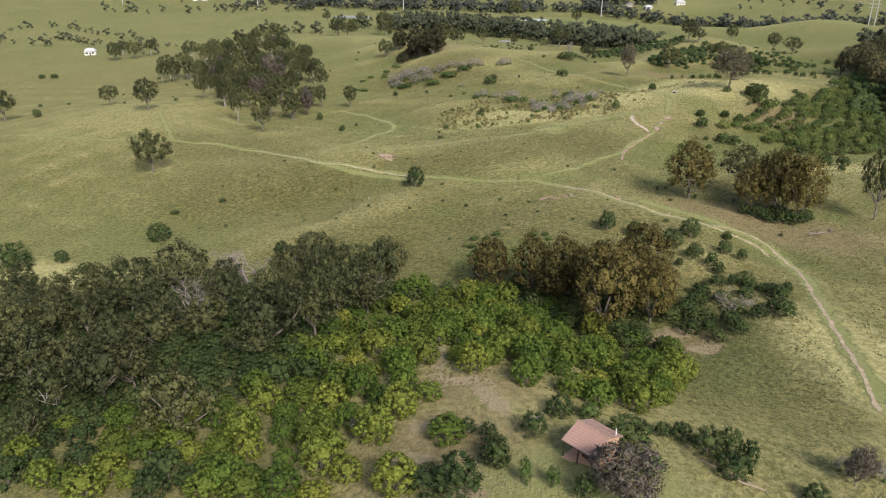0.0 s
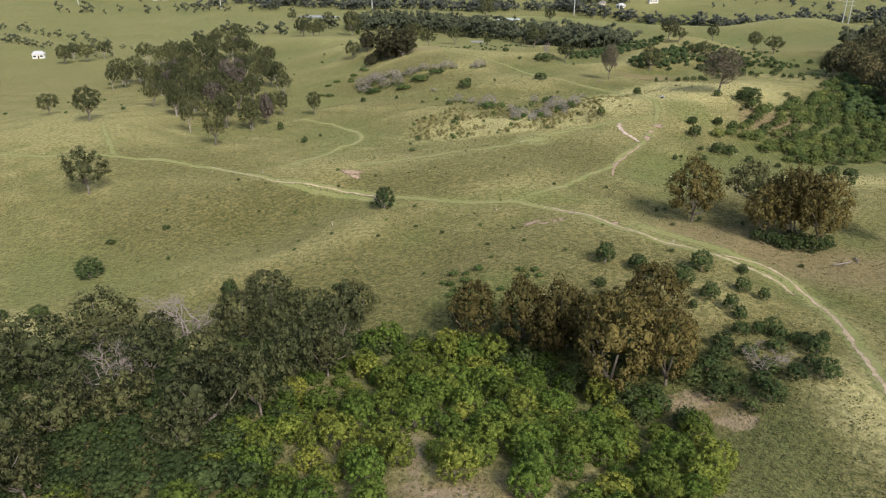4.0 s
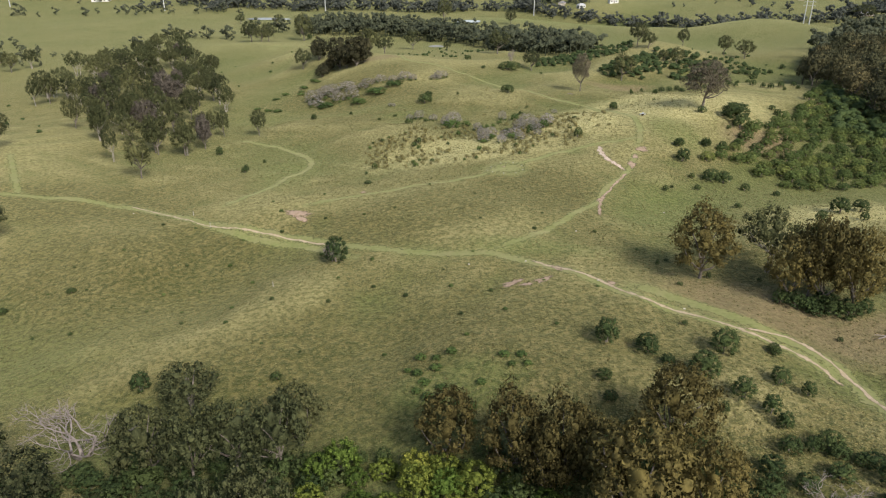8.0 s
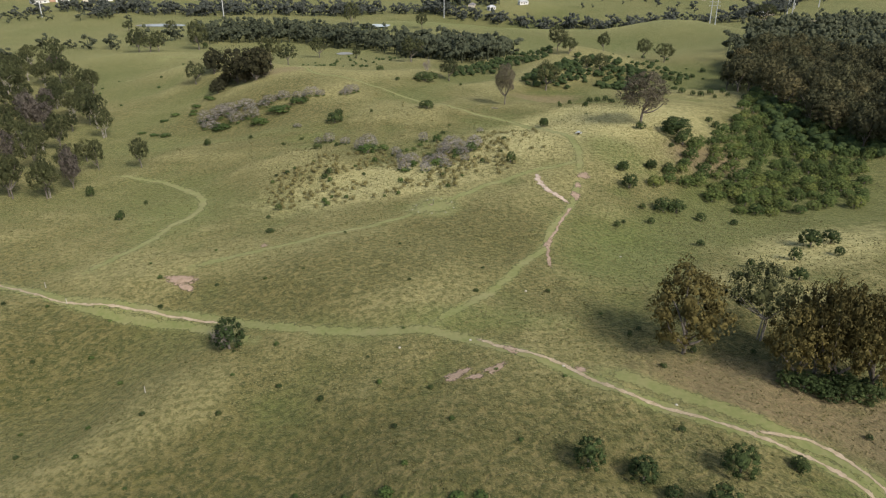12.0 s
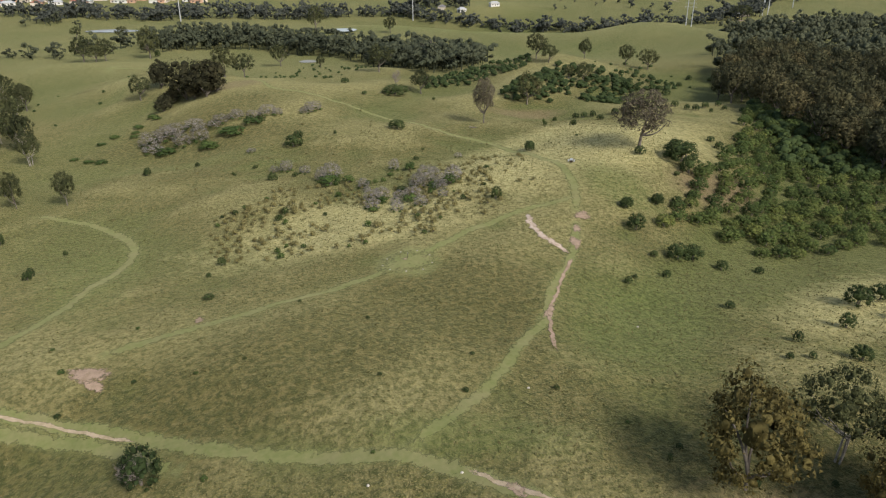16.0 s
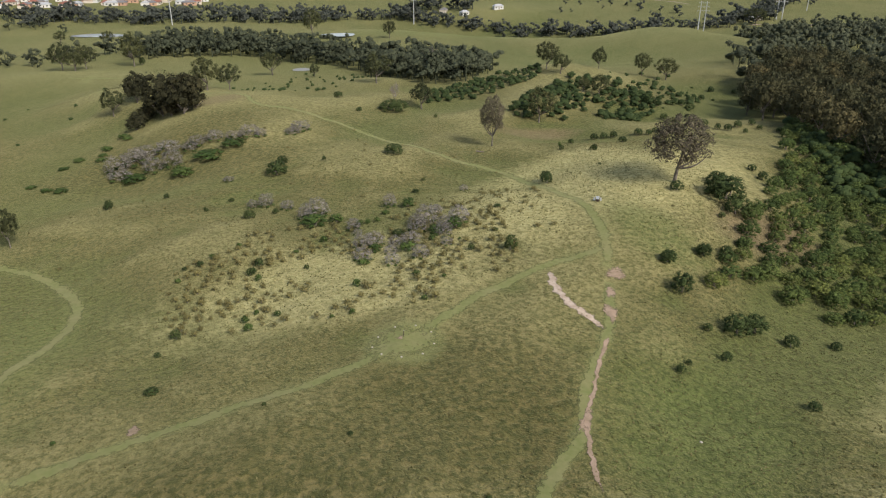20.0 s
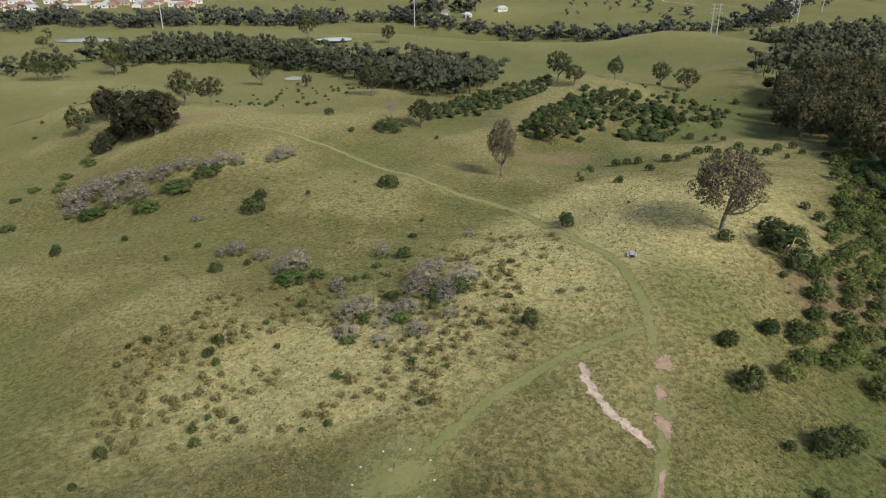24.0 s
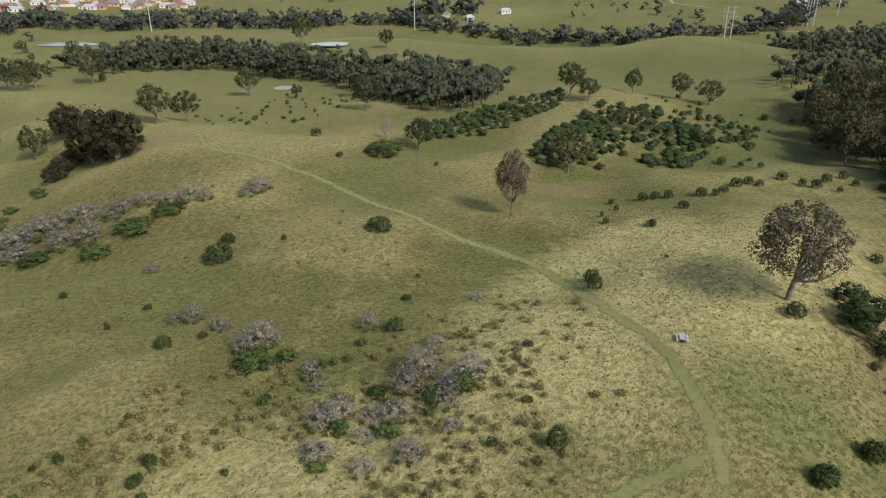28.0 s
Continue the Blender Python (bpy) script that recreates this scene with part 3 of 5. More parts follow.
def soft(points, centre, middle, rng, rough=0.5):
    """Normals that swell with a clump and with the whole crown."""
    a, b = points - centre, points - middle
    a /= np.linalg.norm(a, axis=1)[:, None] + 1e-9
    b /= np.linalg.norm(b, axis=1)[:, None] + 1e-9
    n = 0.5 * a + 0.4 * b + rough * rng.normal(size=points.shape) + (0, 0, 0.12)
    return n / (np.linalg.norm(n, axis=1)[:, None] + 1e-9)


def crown_mesh(name, seed, clumps, per, leaf, material, core=0.72, up=0.25):
    """Leaves in clumps; clumps are rows of x, y, z, radius, flatness."""
    rng = np.random.default_rng(seed)
    V, Fa, N, count = [], [], [], 0
    c = np.array([k[:3] for k in clumps], float)
    middle = c.mean(0) - (0, 0, 0.12)
    r = np.array([k[3] for k in clumps], float)
    f = np.array([k[4] for k in clumps], float)
    for k in range(len(clumps)):
        d = unit_dirs(rng, per)
        d[:, 2] = np.where(rng.random(per) < up, np.abs(d[:, 2]), d[:, 2])
        lumps = 1.08 + 0.14 * np.sin(3.1 * d[:, 0] + 5 * d[:, 1] + k) + 0.12 * np.sin(4.3 * d[:, 2] - 3.7 * d[:, 0] + 2 * k)
        rad = r[k] * (rng.uniform(0.66, 1.14, per) * lumps)[:, None]
        p = c[k] + d * rad * (*rng.uniform(0.85, 1.2, 2), f[k])
        hidden = np.zeros(per, bool)
        for j in range(len(clumps)):
            if j != k:
                hidden |= ((((p - c[j]) / (r[j], r[j], r[j] * f[j])) ** 2).sum(1) < 0.8)
        p, d = p[~hidden], d[~hidden]
        v, fa = leaves(rng, p, d, leaf)
        V.append(v), Fa.append(fa + count)
        N.append(np.repeat(soft(v.reshape(-1, 3, 3).mean(1), c[k], middle, rng), 3, axis=0))
        count += len(v)
        if core:
            v, fa = blob(c[k], np.array([1, 1, f[k]]) * r[k] * core, rng, 6, 3)
            V.append(v), Fa.append(fa + count)
            N.append(soft(v, c[k], middle, rng, 0.3))
            count += len(v)
    me = quick_mesh(name, np.concatenate(V), np.concatenate(Fa), True, np.concatenate(N))
    me.materials.append(material)
    return me


def tube(points, radii, sides=6):
    """A tapered limb through the points."""
    p = np.array(points, float)
    d = np.gradient(p, axis=0)
    d /= np.linalg.norm(d, axis=1)[:, None] + 1e-9
    ref = np.where(np.abs(d[:, 2:]) > 0.9, (1.0, 0, 0), (0, 0, 1.0))
    u = np.cross(d, ref)
    u /= np.linalg.norm(u, axis=1)[:, None] + 1e-9
    w = np.cross(d, u)
    a = np.arange(sides) / sides * 2 * math.pi
    ring = p[:, None] + np.array(radii)[:, None, None] * (np.cos(a)[None, :, None] * u[:, None] + np.sin(a)[None, :, None] * w[:, None])
    i = (np.arange(len(p) - 1)[:, None] * sides + np.arange(sides)[None])
    j = (np.arange(len(p) - 1)[:, None] * sides + (np.arange(sides)[None] + 1) % sides)
    return ring.reshape(-1, 3), np.stack([i, j, j + sides, i + sides], -1).reshape(-1, 4)


def tubes_mesh(name, limbs, material):
    V, Fa, n = [], [], 0
    for pts, rad in limbs:
        v, f = tube(pts, rad, 6 if rad[0] > 0.012 else 4)
        V.append(v), Fa.append(f + n)
        n += len(v)
    me = quick_mesh(name, np.concatenate(V), np.concatenate(Fa))
    me.materials.append(material)
    return me


def dome_clumps(rng, n, size, squat=1.0, full=1.0):
    """Clumps over a rounded bush one wide and one high."""
    out = [(0, 0, 0.5, 0.36, 1.15)]
    for k in range(n):
        a = k * 2.39996 + rng.uniform(-0.4, 0.4)
        h = (k + 0.5) / n
        el = math.asin(min(h * 1.45 - 0.5, 0.99))
        rad = (0.5 - size * 0.75) * rng.uniform(0.8, 1.08) * full
        out.append((math.cos(a) * math.cos(el) * rad, math.sin(a) * math.cos(el) * rad, 0.42 + math.sin(el) * (0.55 - size * 0.6) * squat * rng.uniform(0.85, 1.1), size * rng.uniform(0.75, 1.25), rng.uniform(0.75, 1.0)))
    return out


def bend(a, b, rng, n=5, sag=0.08):
    a, b = np.array(a, float), np.array(b, float)
    mid = rng.normal(size=3) * np.linalg.norm(b - a) * sag
    t = np.linspace(0, 1, n)[:, None]
    return a + (b - a) * t + mid * (4 * t * (1 - t))


def gum_parts(seed, leaf_mat, bark, per, leaf, low=0.2, n=30, size=0.14, gaps=0.1, core=0.72, stems=1):
    """Trunks, limbs and crown meshes of a gum tree one high and one wide."""
    rng = np.random.default_rng(seed)
    fork = low * rng.uniform(0.7, 0.95) + 0.05
    mid, half = (low + 1) / 2, (1 - low) / 2
    lobe = rng.uniform(0, 6.3, 3)
    clumps = []
    for k in range(n):
        sin_el = -0.72 + 1.7 * (k + 0.5) / n
        el = math.asin(min(sin_el, 0.985))
        a = k * 2.39996 + rng.uniform(-0.35, 0.35)
        if rng.random() < gaps:
            continue
        bulge = 1 + 0.17 * math.sin(2 * a + lobe[0]) + 0.12 * math.sin(3 * a + lobe[1])
        top = 1 - 0.13 * (1 + math.sin(a + lobe[2])) * math.cos(el) ** 2
        s = size * rng.uniform(0.55, 1.5)
        out = (0.5 - size * 0.7) * math.cos(el) * bulge * rng.uniform(0.68, 1.1)
        clumps.append((math.cos(a) * out, math.sin(a) * out, mid + math.sin(el) * (half - size * 0.6) * top * rng.uniform(0.8, 1.1), s, rng.uniform(0.6, 1.05)))
    shell = list(clumps)
    if core <= 0.35:
        for k in range(n // 3):
            a, o = rng.uniform(0, 6.3), 0.3 * math.sqrt(rng.random())
            clumps.append((math.cos(a) * o, math.sin(a) * o, mid + half * rng.uniform(-0.45, 0.5), size * rng.uniform(0.9, 1.3), 0.85))
    if core > 0.35:
        clumps += [(0, 0, mid - 0.04, 0.28, half * 1.9), (0.08, 0.05, mid + half * 0.2, 0.23, 1.0), (-0.1, -0.06, mid - half * 0.2, 0.24, 1.0)]
    trunks, limbs = [], []
    for s in range(stems):
        foot = (0.0, 0.0, -0.03) if stems == 1 else (*rng.uniform(-0.09, 0.09, 2), -0.03)
        top = np.array([foot[0] * 1.6 + rng.uniform(-0.03, 0.03), foot[1] * 1.6 + rng.uniform(-0.03, 0.03), fork])
        w = 0.03 if stems == 1 else 0.015
        trunks.append(tubes_mesh("trunk", [(bend(foot, top, rng, 5, 0.03), np.linspace(w, w * 0.75, 5))], bark))
        for k in range(6 if stems == 1 else 3):
            tip = shell[int((k + s * 0.37 + rng.random() * 0.5) * len(shell) / 6.6) % len(shell)]
            limbs.append(tubes_mesh("limb", [(bend(top, tip[:3], rng, 6, 0.07), np.linspace(w * 0.62, w * 0.16, 6))], bark))
    return trunks, limbs, crown_mesh("crown", seed + 1, clumps, per, leaf, leaf_mat, core, 0.4)


def thing(name, label, category, group, parts):
    """An Empty with its part meshes: (name, mesh, label)."""
    root = tagged(new(name), label, category, group)
    for pname, me, plabel in parts:
        ob = new(pname, me)
        ob.parent = root
        if plabel:
            ob["label"] = plabel
    return root


def make_bush(seed, material, label, group, n=26, size=0.15, per=42, leaf=0.04, category="bush", name="bush"):
    rng = np.random.default_rng(seed)
    crown = crown_mesh("foliage", seed, dome_clumps(rng, n, size), per, leaf, material, 0.58, 0.35)
    stem = tubes_mesh("stem", [(bend((0, 0, -0.08), (rng.uniform(-0.1, 0.1), rng.uniform(-0.1, 0.1), 0.45), rng), np.linspace(0.035, 0.015, 5)) for k in range(2)], BARK)
    return thing(name, label, category, group, [("foliage", crown, ""), ("stem", stem, "")])


def make_gum(seed, leaf_mat, bark, label, group, *shape):
    trunks, limbs, crown = gum_parts(seed, leaf_mat, bark, *shape)
    return thing("gum_tree", label, "tree", group, [("trunk", m, "") for m in trunks] + [("limb", m, "") for m in limbs] + [("crown", crown, "")])


def dead_limbs(seed, spread=1.0, levels=4):
    rng = np.random.default_rng(seed)
    limbs = []

    def grow(a, direction, length, radius, level, big, twigs):
        pts = bend(a, a + direction * length, rng, 4, 0.1)
        (big if level < 2 else twigs).append((pts, np.linspace(radius, radius * 0.5, 4)))
        if level < levels:
            for k in range(rng.integers(3, 5)):
                d = direction + rng.normal(size=3) * 0.6 * spread
                d[2] = abs(d[2]) * 0.8 + 0.08
                start = pts[-1] if k < 2 else pts[2]
                grow(start, d / np.linalg.norm(d), length * rng.uniform(0.6, 0.8), radius * 0.55, level + 1, big, twigs)

    for k in range(3):
        a = k * 2.1 + rng.uniform(-0.4, 0.4)
        d = np.array([math.cos(a) * 0.45 * spread, math.sin(a) * 0.45 * spread, 1.0])
        limbs.append(([], []))
        grow(np.array([0, 0, -0.03]), d / np.linalg.norm(d), rng.uniform(0.27, 0.36), 0.02, 0, *limbs[-1])
    return limbs


def make_dead(seed, spread, label):
    parts = [("limb", tubes_mesh("limb", big + twigs, DEAD_WOOD), "") for big, twigs in dead_limbs(seed, spread)]
    return thing("dead_tree", label, "dead tree", "", parts)


def make_grey(seed):
    rng = np.random.default_rng(seed)
    clumps = dome_clumps(rng, 22, 0.15)
    crown = crown_mesh("twig_mass", seed, clumps, 90, 0.022, LEAF_GREY, 0.25, 0.5)
    under = crown_mesh("foliage", seed + 5, [(math.cos(k * 1.3) * 0.38, math.sin(k * 1.3) * 0.38, 0.12, 0.12, 0.7) for k in range(5)], 60, 0.03, LEAF_LOW, 0.7)
    return thing("lantana_shrub", "grey-mauve leafless shrub with green weeds at its foot", "shrub", "grey shrubs on the slope", [("twig_mass", crown, ""), ("foliage", under, "fresh green leaves")])


FAR = pose(0, -3000, -400)
BUSH = [make_bush(11 + k, LEAF_BUSH, "round dark-green bush standing alone in pasture", "scattered bushes", 48, 0.1, 50, 0.023) for k in range(5)]
SHRUB = [make_bush(31 + k, LEAF_SHRUB, "dense rounded yellow-green shrub in a thicket", "thicket shrubs", 90, 0.075, 40, 0.024, "shrub", "thicket_shrub") for k in range(8)]
DARK = [make_bush(51 + k, LEAF_BUSH, "dense dark-green shrub under gum trees", "understorey shrubs", 44, 0.105, 46, 0.024, "shrub", "understorey_shrub") for k in range(5)]
SLOPE = [make_bush(91 + k, LEAF_SLOPE, "rounded green shrub packed on the slope below forest", "slope shrubs", 40, 0.11, 46, 0.026, "shrub", "slope_shrub") for k in range(5)]
FOREST = [make_gum(201 + 3 * k, LEAF_FOREST, BARK, "dark brown-green forest gum with rounded crown", "forest gums", 60, 0.026, 0.15, 46, 0.11, 0.06, 0.5) for k in range(5)]
LOW = [make_bush(61 + k, LEAF_LOW, "low bright-green weedy bush", "low green bushes", 18, 0.17, 60, 0.036, "bush", "weed_bush") for k in range(3)]
TAWNY = [make_bush(71 + k, LEAF_TAWNY, "small tawny half-dry shrub among long grass", "tawny shrubs", 10, 0.17, 60, 0.036, "shrub", "tawny_shrub") for k in range(4)]
GREY = [make_grey(81 + k) for k in range(5)]
GUM_LABEL = "olive-green gum tree with clumped foliage"
GUM = [make_gum(101 + 3 * k, LEAF_GUM, BARK, GUM_LABEL, "gum trees", 66, 0.018, 0.2, 84, 0.08, 0.16, 0.42) for k in range(5)]
SLIM = [make_gum(121 + 3 * k, LEAF_GUM, PALE_BARK, "slender gum tree with several pale stems", "gum trees", 62, 0.018, 0.28, 80, 0.076, 0.24, 0.4, 3) for k in range(5)]
BROWN = [make_gum(141 + 3 * k, LEAF_BROWN, BARK, "rusty brown-green gum tree with dense crown", "brown gum trees", 70, 0.0185, 0.1, 96, 0.08, 0.06, 0.42) for k in range(5)]
RUST = [make_gum(157 + 3 * k, LEAF_RUST, BARK, "dark rusty-brown gum tree, crown to the ground", "rust-coloured gum clump", 90, 0.021, 0.02, 46, 0.12, 0.05, 0.6) for k in range(3)]
OPEN = [make_gum(171 + 3 * k, LEAF_PALE, BARK, "pale open-crowned gum tree on the grassy ridge", "", 90, 0.014, 0.24, 96, 0.07, 0.14, 0.2) for k in range(3)]
ASH = [make_gum(187 + 3 * k, LEAF_ASH, BARK, "half-dead grey-brown tree with fine twigs", "", 120, 0.019, 0.1, 64, 0.1, 0.08, 0.35) for k in range(2)]
DEAD = [make_dead(191 + k, 1.3, "bare bleached dead tree with spreading branches") for k in range(2)]
KINDS = [BUSH, SHRUB, DARK, LOW, SLOPE, FOREST, TAWNY, GREY, GUM, SLIM, BROWN, RUST, OPEN, ASH, DEAD]
TURN = random.Random(5)
PLACED = []


def put(proto, x, y, h, w, sink=0.02):
    z = float(ground(x, y))
    m = pose(x, y, z - sink * h, 0, 0, TURN.uniform(0, 360)) @ Matrix.Diagonal((w, w, h, 1))
    PLACED.append((x, y, w))
    return copy_thing(proto, m)


def plant(protos, rows, wide=1.0, high=1.0):
    """Rows of x, y, height, width."""
    for x, y, h, w in rows:
        put(TURN.choice(protos), x, y, h * high, w * wide)


def inside(x, y, ring):
    hit = False
    for (ax, ay), (bx, by) in zip(ring, ring[1:] + ring[:1]):
        if (ay > y) != (by > y) and x < (bx - ax) * (y - ay) / (by - ay) + ax:
            hit = not hit
    return hit


def scatter(protos, ring, gap, heights, widths, seed, keep=None, most=400):
    """Plants at random inside a ring, no two nearer than the gap."""
    rng = random.Random(seed)
    xs, ys = [p[0] for p in ring], [p[1] for p in ring]
    spots, tries = [], 0
    while len(spots) < most and tries < 9000:
        tries += 1
        x, y = rng.uniform(min(xs), max(xs)), rng.uniform(min(ys), max(ys))
        if inside(x, y, ring) and (keep is None or keep(x, y)) and all((x - a) ** 2 + (y - b) ** 2 > gap * gap for a, b in spots):
            spots.append((x, y))
    for x, y in spots:
        k = rng.random()
        put(rng.choice(protos), x, y, heights[0] + (heights[1] - heights[0]) * k, widths[0] + (widths[1] - widths[0]) * (0.6 * k + 0.4 * rng.random()))
    return spots


# ---- single bushes and trees ----
plant(BUSH, [
    (36.0, 143.9, 4.6, 3.9), (41.3, 140.7, 3.6, 3.7), (43.1, 136.9, 1.8, 2.2), (52.2, 138.2, 4.4, 4.5), (46.7, 132.8, 4.2, 4.7),
    (49.5, 127.0, 3.4, 3.3), (60.1, 138.1, 1.8, 2.0), (56.5, 130.0, 2.8, 3.0), (58.9, 126.9, 2.4, 2.1), (51.6, 123.5, 3.1, 2.5),
    (52.1, 120.9, 2.6, 2.3), (55.4, 116.5, 2.9, 3.4), (53.1, 116.5, 2.5, 1.9), (57.4, 113.3, 1.7, 2.0), (61.2, 112.5, 2.2, 2.2),
    (32.9, 135.0, 1.9, 2.4), (46.0, 125.1, 1.8, 1.6), (32.5, 130.8, 1.8, 2.1), (-37.8, 151.7, 3.7, 3.4), (-16.3, 151.4, 1.3, 2.0),
])
plant(BUSH, [
    (-4.3, 129.9, 2.0, 1.7), (-2.3, 128.9, 1.8, 2.1), (0.8, 127.8, 2.7, 2.5), (-7.7, 189.3, 6.0, 5.3), (121.5, 274.6, 5.9, 9.5),
    (120.5, 268.3, 5.1, 5.9), (89.6, 241.0, 4.0, 4.2), (91.5, 249.4, 2.4, 3.3), (101.6, 252.5, 2.5, 3.1), (107.5, 253.1, 2.2, 2.6),
    (113.5, 256.0, 2.2, 2.6), (92.6, 228.6, 3.8, 4.9), (96.7, 229.4, 3.5, 4.5), (101.2, 225.3, 2.4, 2.7), (87.6, 229.6, 1.6, 1.7),
    (85.9, 221.9, 1.8, 1.9), (76.1, 219.5, 1.6, 1.6), (78.4, 221.0, 1.0, 1.0), (109.9, 224.3, 1.6, 2.0), (89.7, 207.2, 1.4, 1.9),
])
plant(BUSH, [
    (91.2, 192.2, 2.1, 1.7), (84.4, 186.2, 1.2, 1.3), (87.6, 185.2, 1.2, 1.3), (113.3, 202.7, 4.7, 4.8), (119.8, 204.0, 3.4, 4.2),
    (103.5, 194.9, 3.1, 2.8), (95.5, 183.9, 2.8, 3.4), (115.1, 196.0, 2.3, 2.3), (149.3, 300.4, 2.0, 2.6), (148.0, 294.3, 2.7, 2.9),
    (90.3, 306.0, 2.9, 3.2), (106.4, 331.9, 1.7, 1.6), (114.4, 342.0, 1.8, 1.4), (113.6, 324.7, 2.1, 1.7), (-38.3, 263.3, 2.3, 2.0),
    (-22.5, 338.1, 2.0, 2.2), (3.9, 321.7, 1.1, 1.2), (1.2, 254.2, 2.0, 1.9), (-1.3, 248.9, 1.0, 1.2), (-0.8, 236.4, 1.0, 2.2),
])
plant(BUSH, [
    (-34.7, 280.8, 1.4, 1.1), (-50.9, 290.7, 3.4, 2.5), (124.1, 269.8, 1.4, 1.6), (57.1, 341.6, 3.5, 5.9), (23.0, 342.0, 4.4, 6.2),
    (25.0, 348.9, 2.7, 3.2), (89.1, 302.3, 3.1, 3.0), (111.9, 279.4, 2.5, 3.4), (69.9, 405.0, 4.5, 12.0), (56.1, 400.9, 1.8, 2.3),
    (82.4, 389.6, 1.3, 1.3), (51.7, 425.8, 2.8, 3.7), (60.8, 320.5, 1.0, 1.1), (36.7, 344.3, 1.6, 1.1), (14.5, 310.8, 2.3, 3.0),
    (20.8, 311.9, 1.5, 1.7), (106.2, 307.0, 0.7, 0.9), (120.3, 275.2, 3.3, 4.4), (124.7, 282.1, 3.5, 5.6), (115.8, 266.8, 1.4, 1.6),
])
plant(BUSH, [
    (101.7, 252.3, 2.9, 3.1), (91.8, 249.4, 2.8, 3.1), (4.1, 283.1, 1.4, 1.5), (15.9, 278.4, 2.1, 1.9), (14.1, 275.5, 1.7, 1.7),
    (0.9, 282.9, 0.8, 1.0), (25.1, 273.9, 1.1, 1.1), (69.7, 285.4, 0.9, 1.7), (64.7, 272.5, 0.8, 1.4), (46.3, 284.4, 1.6, 2.9),
    (56.9, 313.2, 1.1, 1.9), (64.7, 263.0, 3.5, 2.8), (57.4, 266.1, 1.5, 1.4), (10.0, 328.2, 1.2, 1.7), (3.4, 323.5, 0.9, 0.8),
    (54.9, 160.8, 0.7, 1.2), (70.6, 162.0, 0.9, 0.9), (78.3, 147.4, 1.0, 1.4), (73.4, 141.7, 0.8, 1.0), (60.2, 137.6, 1.6, 1.7),
])
plant(BUSH, [
    (49.9, 147.0, 0.9, 1.0), (62.0, 164.5, 1.5, 1.0), (54.6, 170.8, 1.4, 0.8), (120.8, 356.1, 1.7, 1.8), (127.6, 352.5, 2.2, 2.9),
    (130.8, 352.0, 2.2, 2.6), (133.5, 350.3, 2.4, 2.6), (130.8, 339.3, 2.0, 2.9), (140.2, 346.1, 2.6, 3.0), (143.1, 344.5, 2.1, 2.2),
    (146.6, 346.2, 1.9, 2.6), (152.5, 349.2, 2.6, 3.3), (157.3, 350.7, 2.2, 2.9), (159.2, 348.7, 2.0, 2.3), (169.2, 352.5, 2.7, 3.2),
    (170.7, 346.6, 2.4, 2.2), (172.8, 343.9, 2.6, 2.9), (180.0, 348.4, 2.8, 2.9), (186.6, 349.7, 2.5, 2.7), (177.0, 340.2, 1.9, 1.6),
])
plant(BUSH, [
    (185.5, 344.0, 2.0, 2.1), (190.4, 340.1, 2.0, 2.2), (218.1, 366.4, 2.8, 2.6), (113.2, 324.9, 1.8, 2.0), (189.2, 403.1, 2.8, 3.7),
    (195.1, 405.7, 2.8, 3.7), (207.4, 418.2, 2.6, 3.7), (195.5, 400.2, 2.8, 4.3), (221.2, 429.5, 2.8, 3.2), (207.5, 427.4, 2.4, 3.2),
    (238.1, 446.6, 3.0, 3.4), (246.0, 439.8, 2.2, 2.3), (177.0, 403.2, 4.6, 5.6), (179.5, 399.6, 3.6, 3.6), (173.5, 384.4, 2.6, 2.9),
    (175.1, 377.2, 1.9, 2.0), (176.5, 370.1, 1.9, 2.0),
])

plant(BUSH, [
    (-90.8, 153.5, 3.5, 3.4), (-81.5, 146.4, 2.3, 3.9), (-73.9, 146.9, 2.6, 3.9), (-73.2, 168.8, 5.1, 6.1), (-101.3, 151.2, 7.0, 9.3),
    (-86.6, 134.4, 1.3, 1.7), (-93.6, 137.0, 1.1, 1.2), (-250.3, 448.3, 3.1, 4.2), (-242.5, 448.3, 3.5, 4.9), (-171.6, 297.2, 4.2, 3.6),
    (-22.5, 340.4, 2.4, 2.2), (-7.6, 341.5, 1.5, 1.6), (-38.0, 265.2, 2.4, 1.7), (-44.6, 623.9, 5.2, 3.8), (-62.4, 189.5, 1.1, 2.2),
    (-75.3, 186.2, 1.0, 2.5),
])

plant(GUM, [
    (-63.6, 91.9, 11.5, 9.2), (-48.5, 84.5, 11.6, 9.4), (-32.6, 70.9, 11.5, 9.2), (-68.4, 108.0, 10.4, 9.5), (-56.9, 114.9, 12.6, 11.5),
    (-52.6, 127.5, 11.9, 12.0), (-27.1, 95.3, 12.6, 9.8), (-28.6, 92.6, 7.6, 6.9), (-20.9, 100.6, 12.2, 7.4), (-30.9, 130.3, 12.1, 8.8),
    (-18.1, 109.1, 12.5, 6.2), (-18.9, 129.4, 12.7, 9.3), (-13.0, 128.9, 12.6, 8.3), (-28.7, 145.1, 9.2, 9.7), (-10.7, 134.6, 10.5, 7.4),
    (-75.3, 105.8, 9.7, 8.9), (-58.1, 93.5, 8.2, 7.5), (-45.8, 98.4, 9.0, 7.8), (-38.4, 100.1, 9.1, 7.4), (-84.4, 123.2, 8.6, 8.9),
])
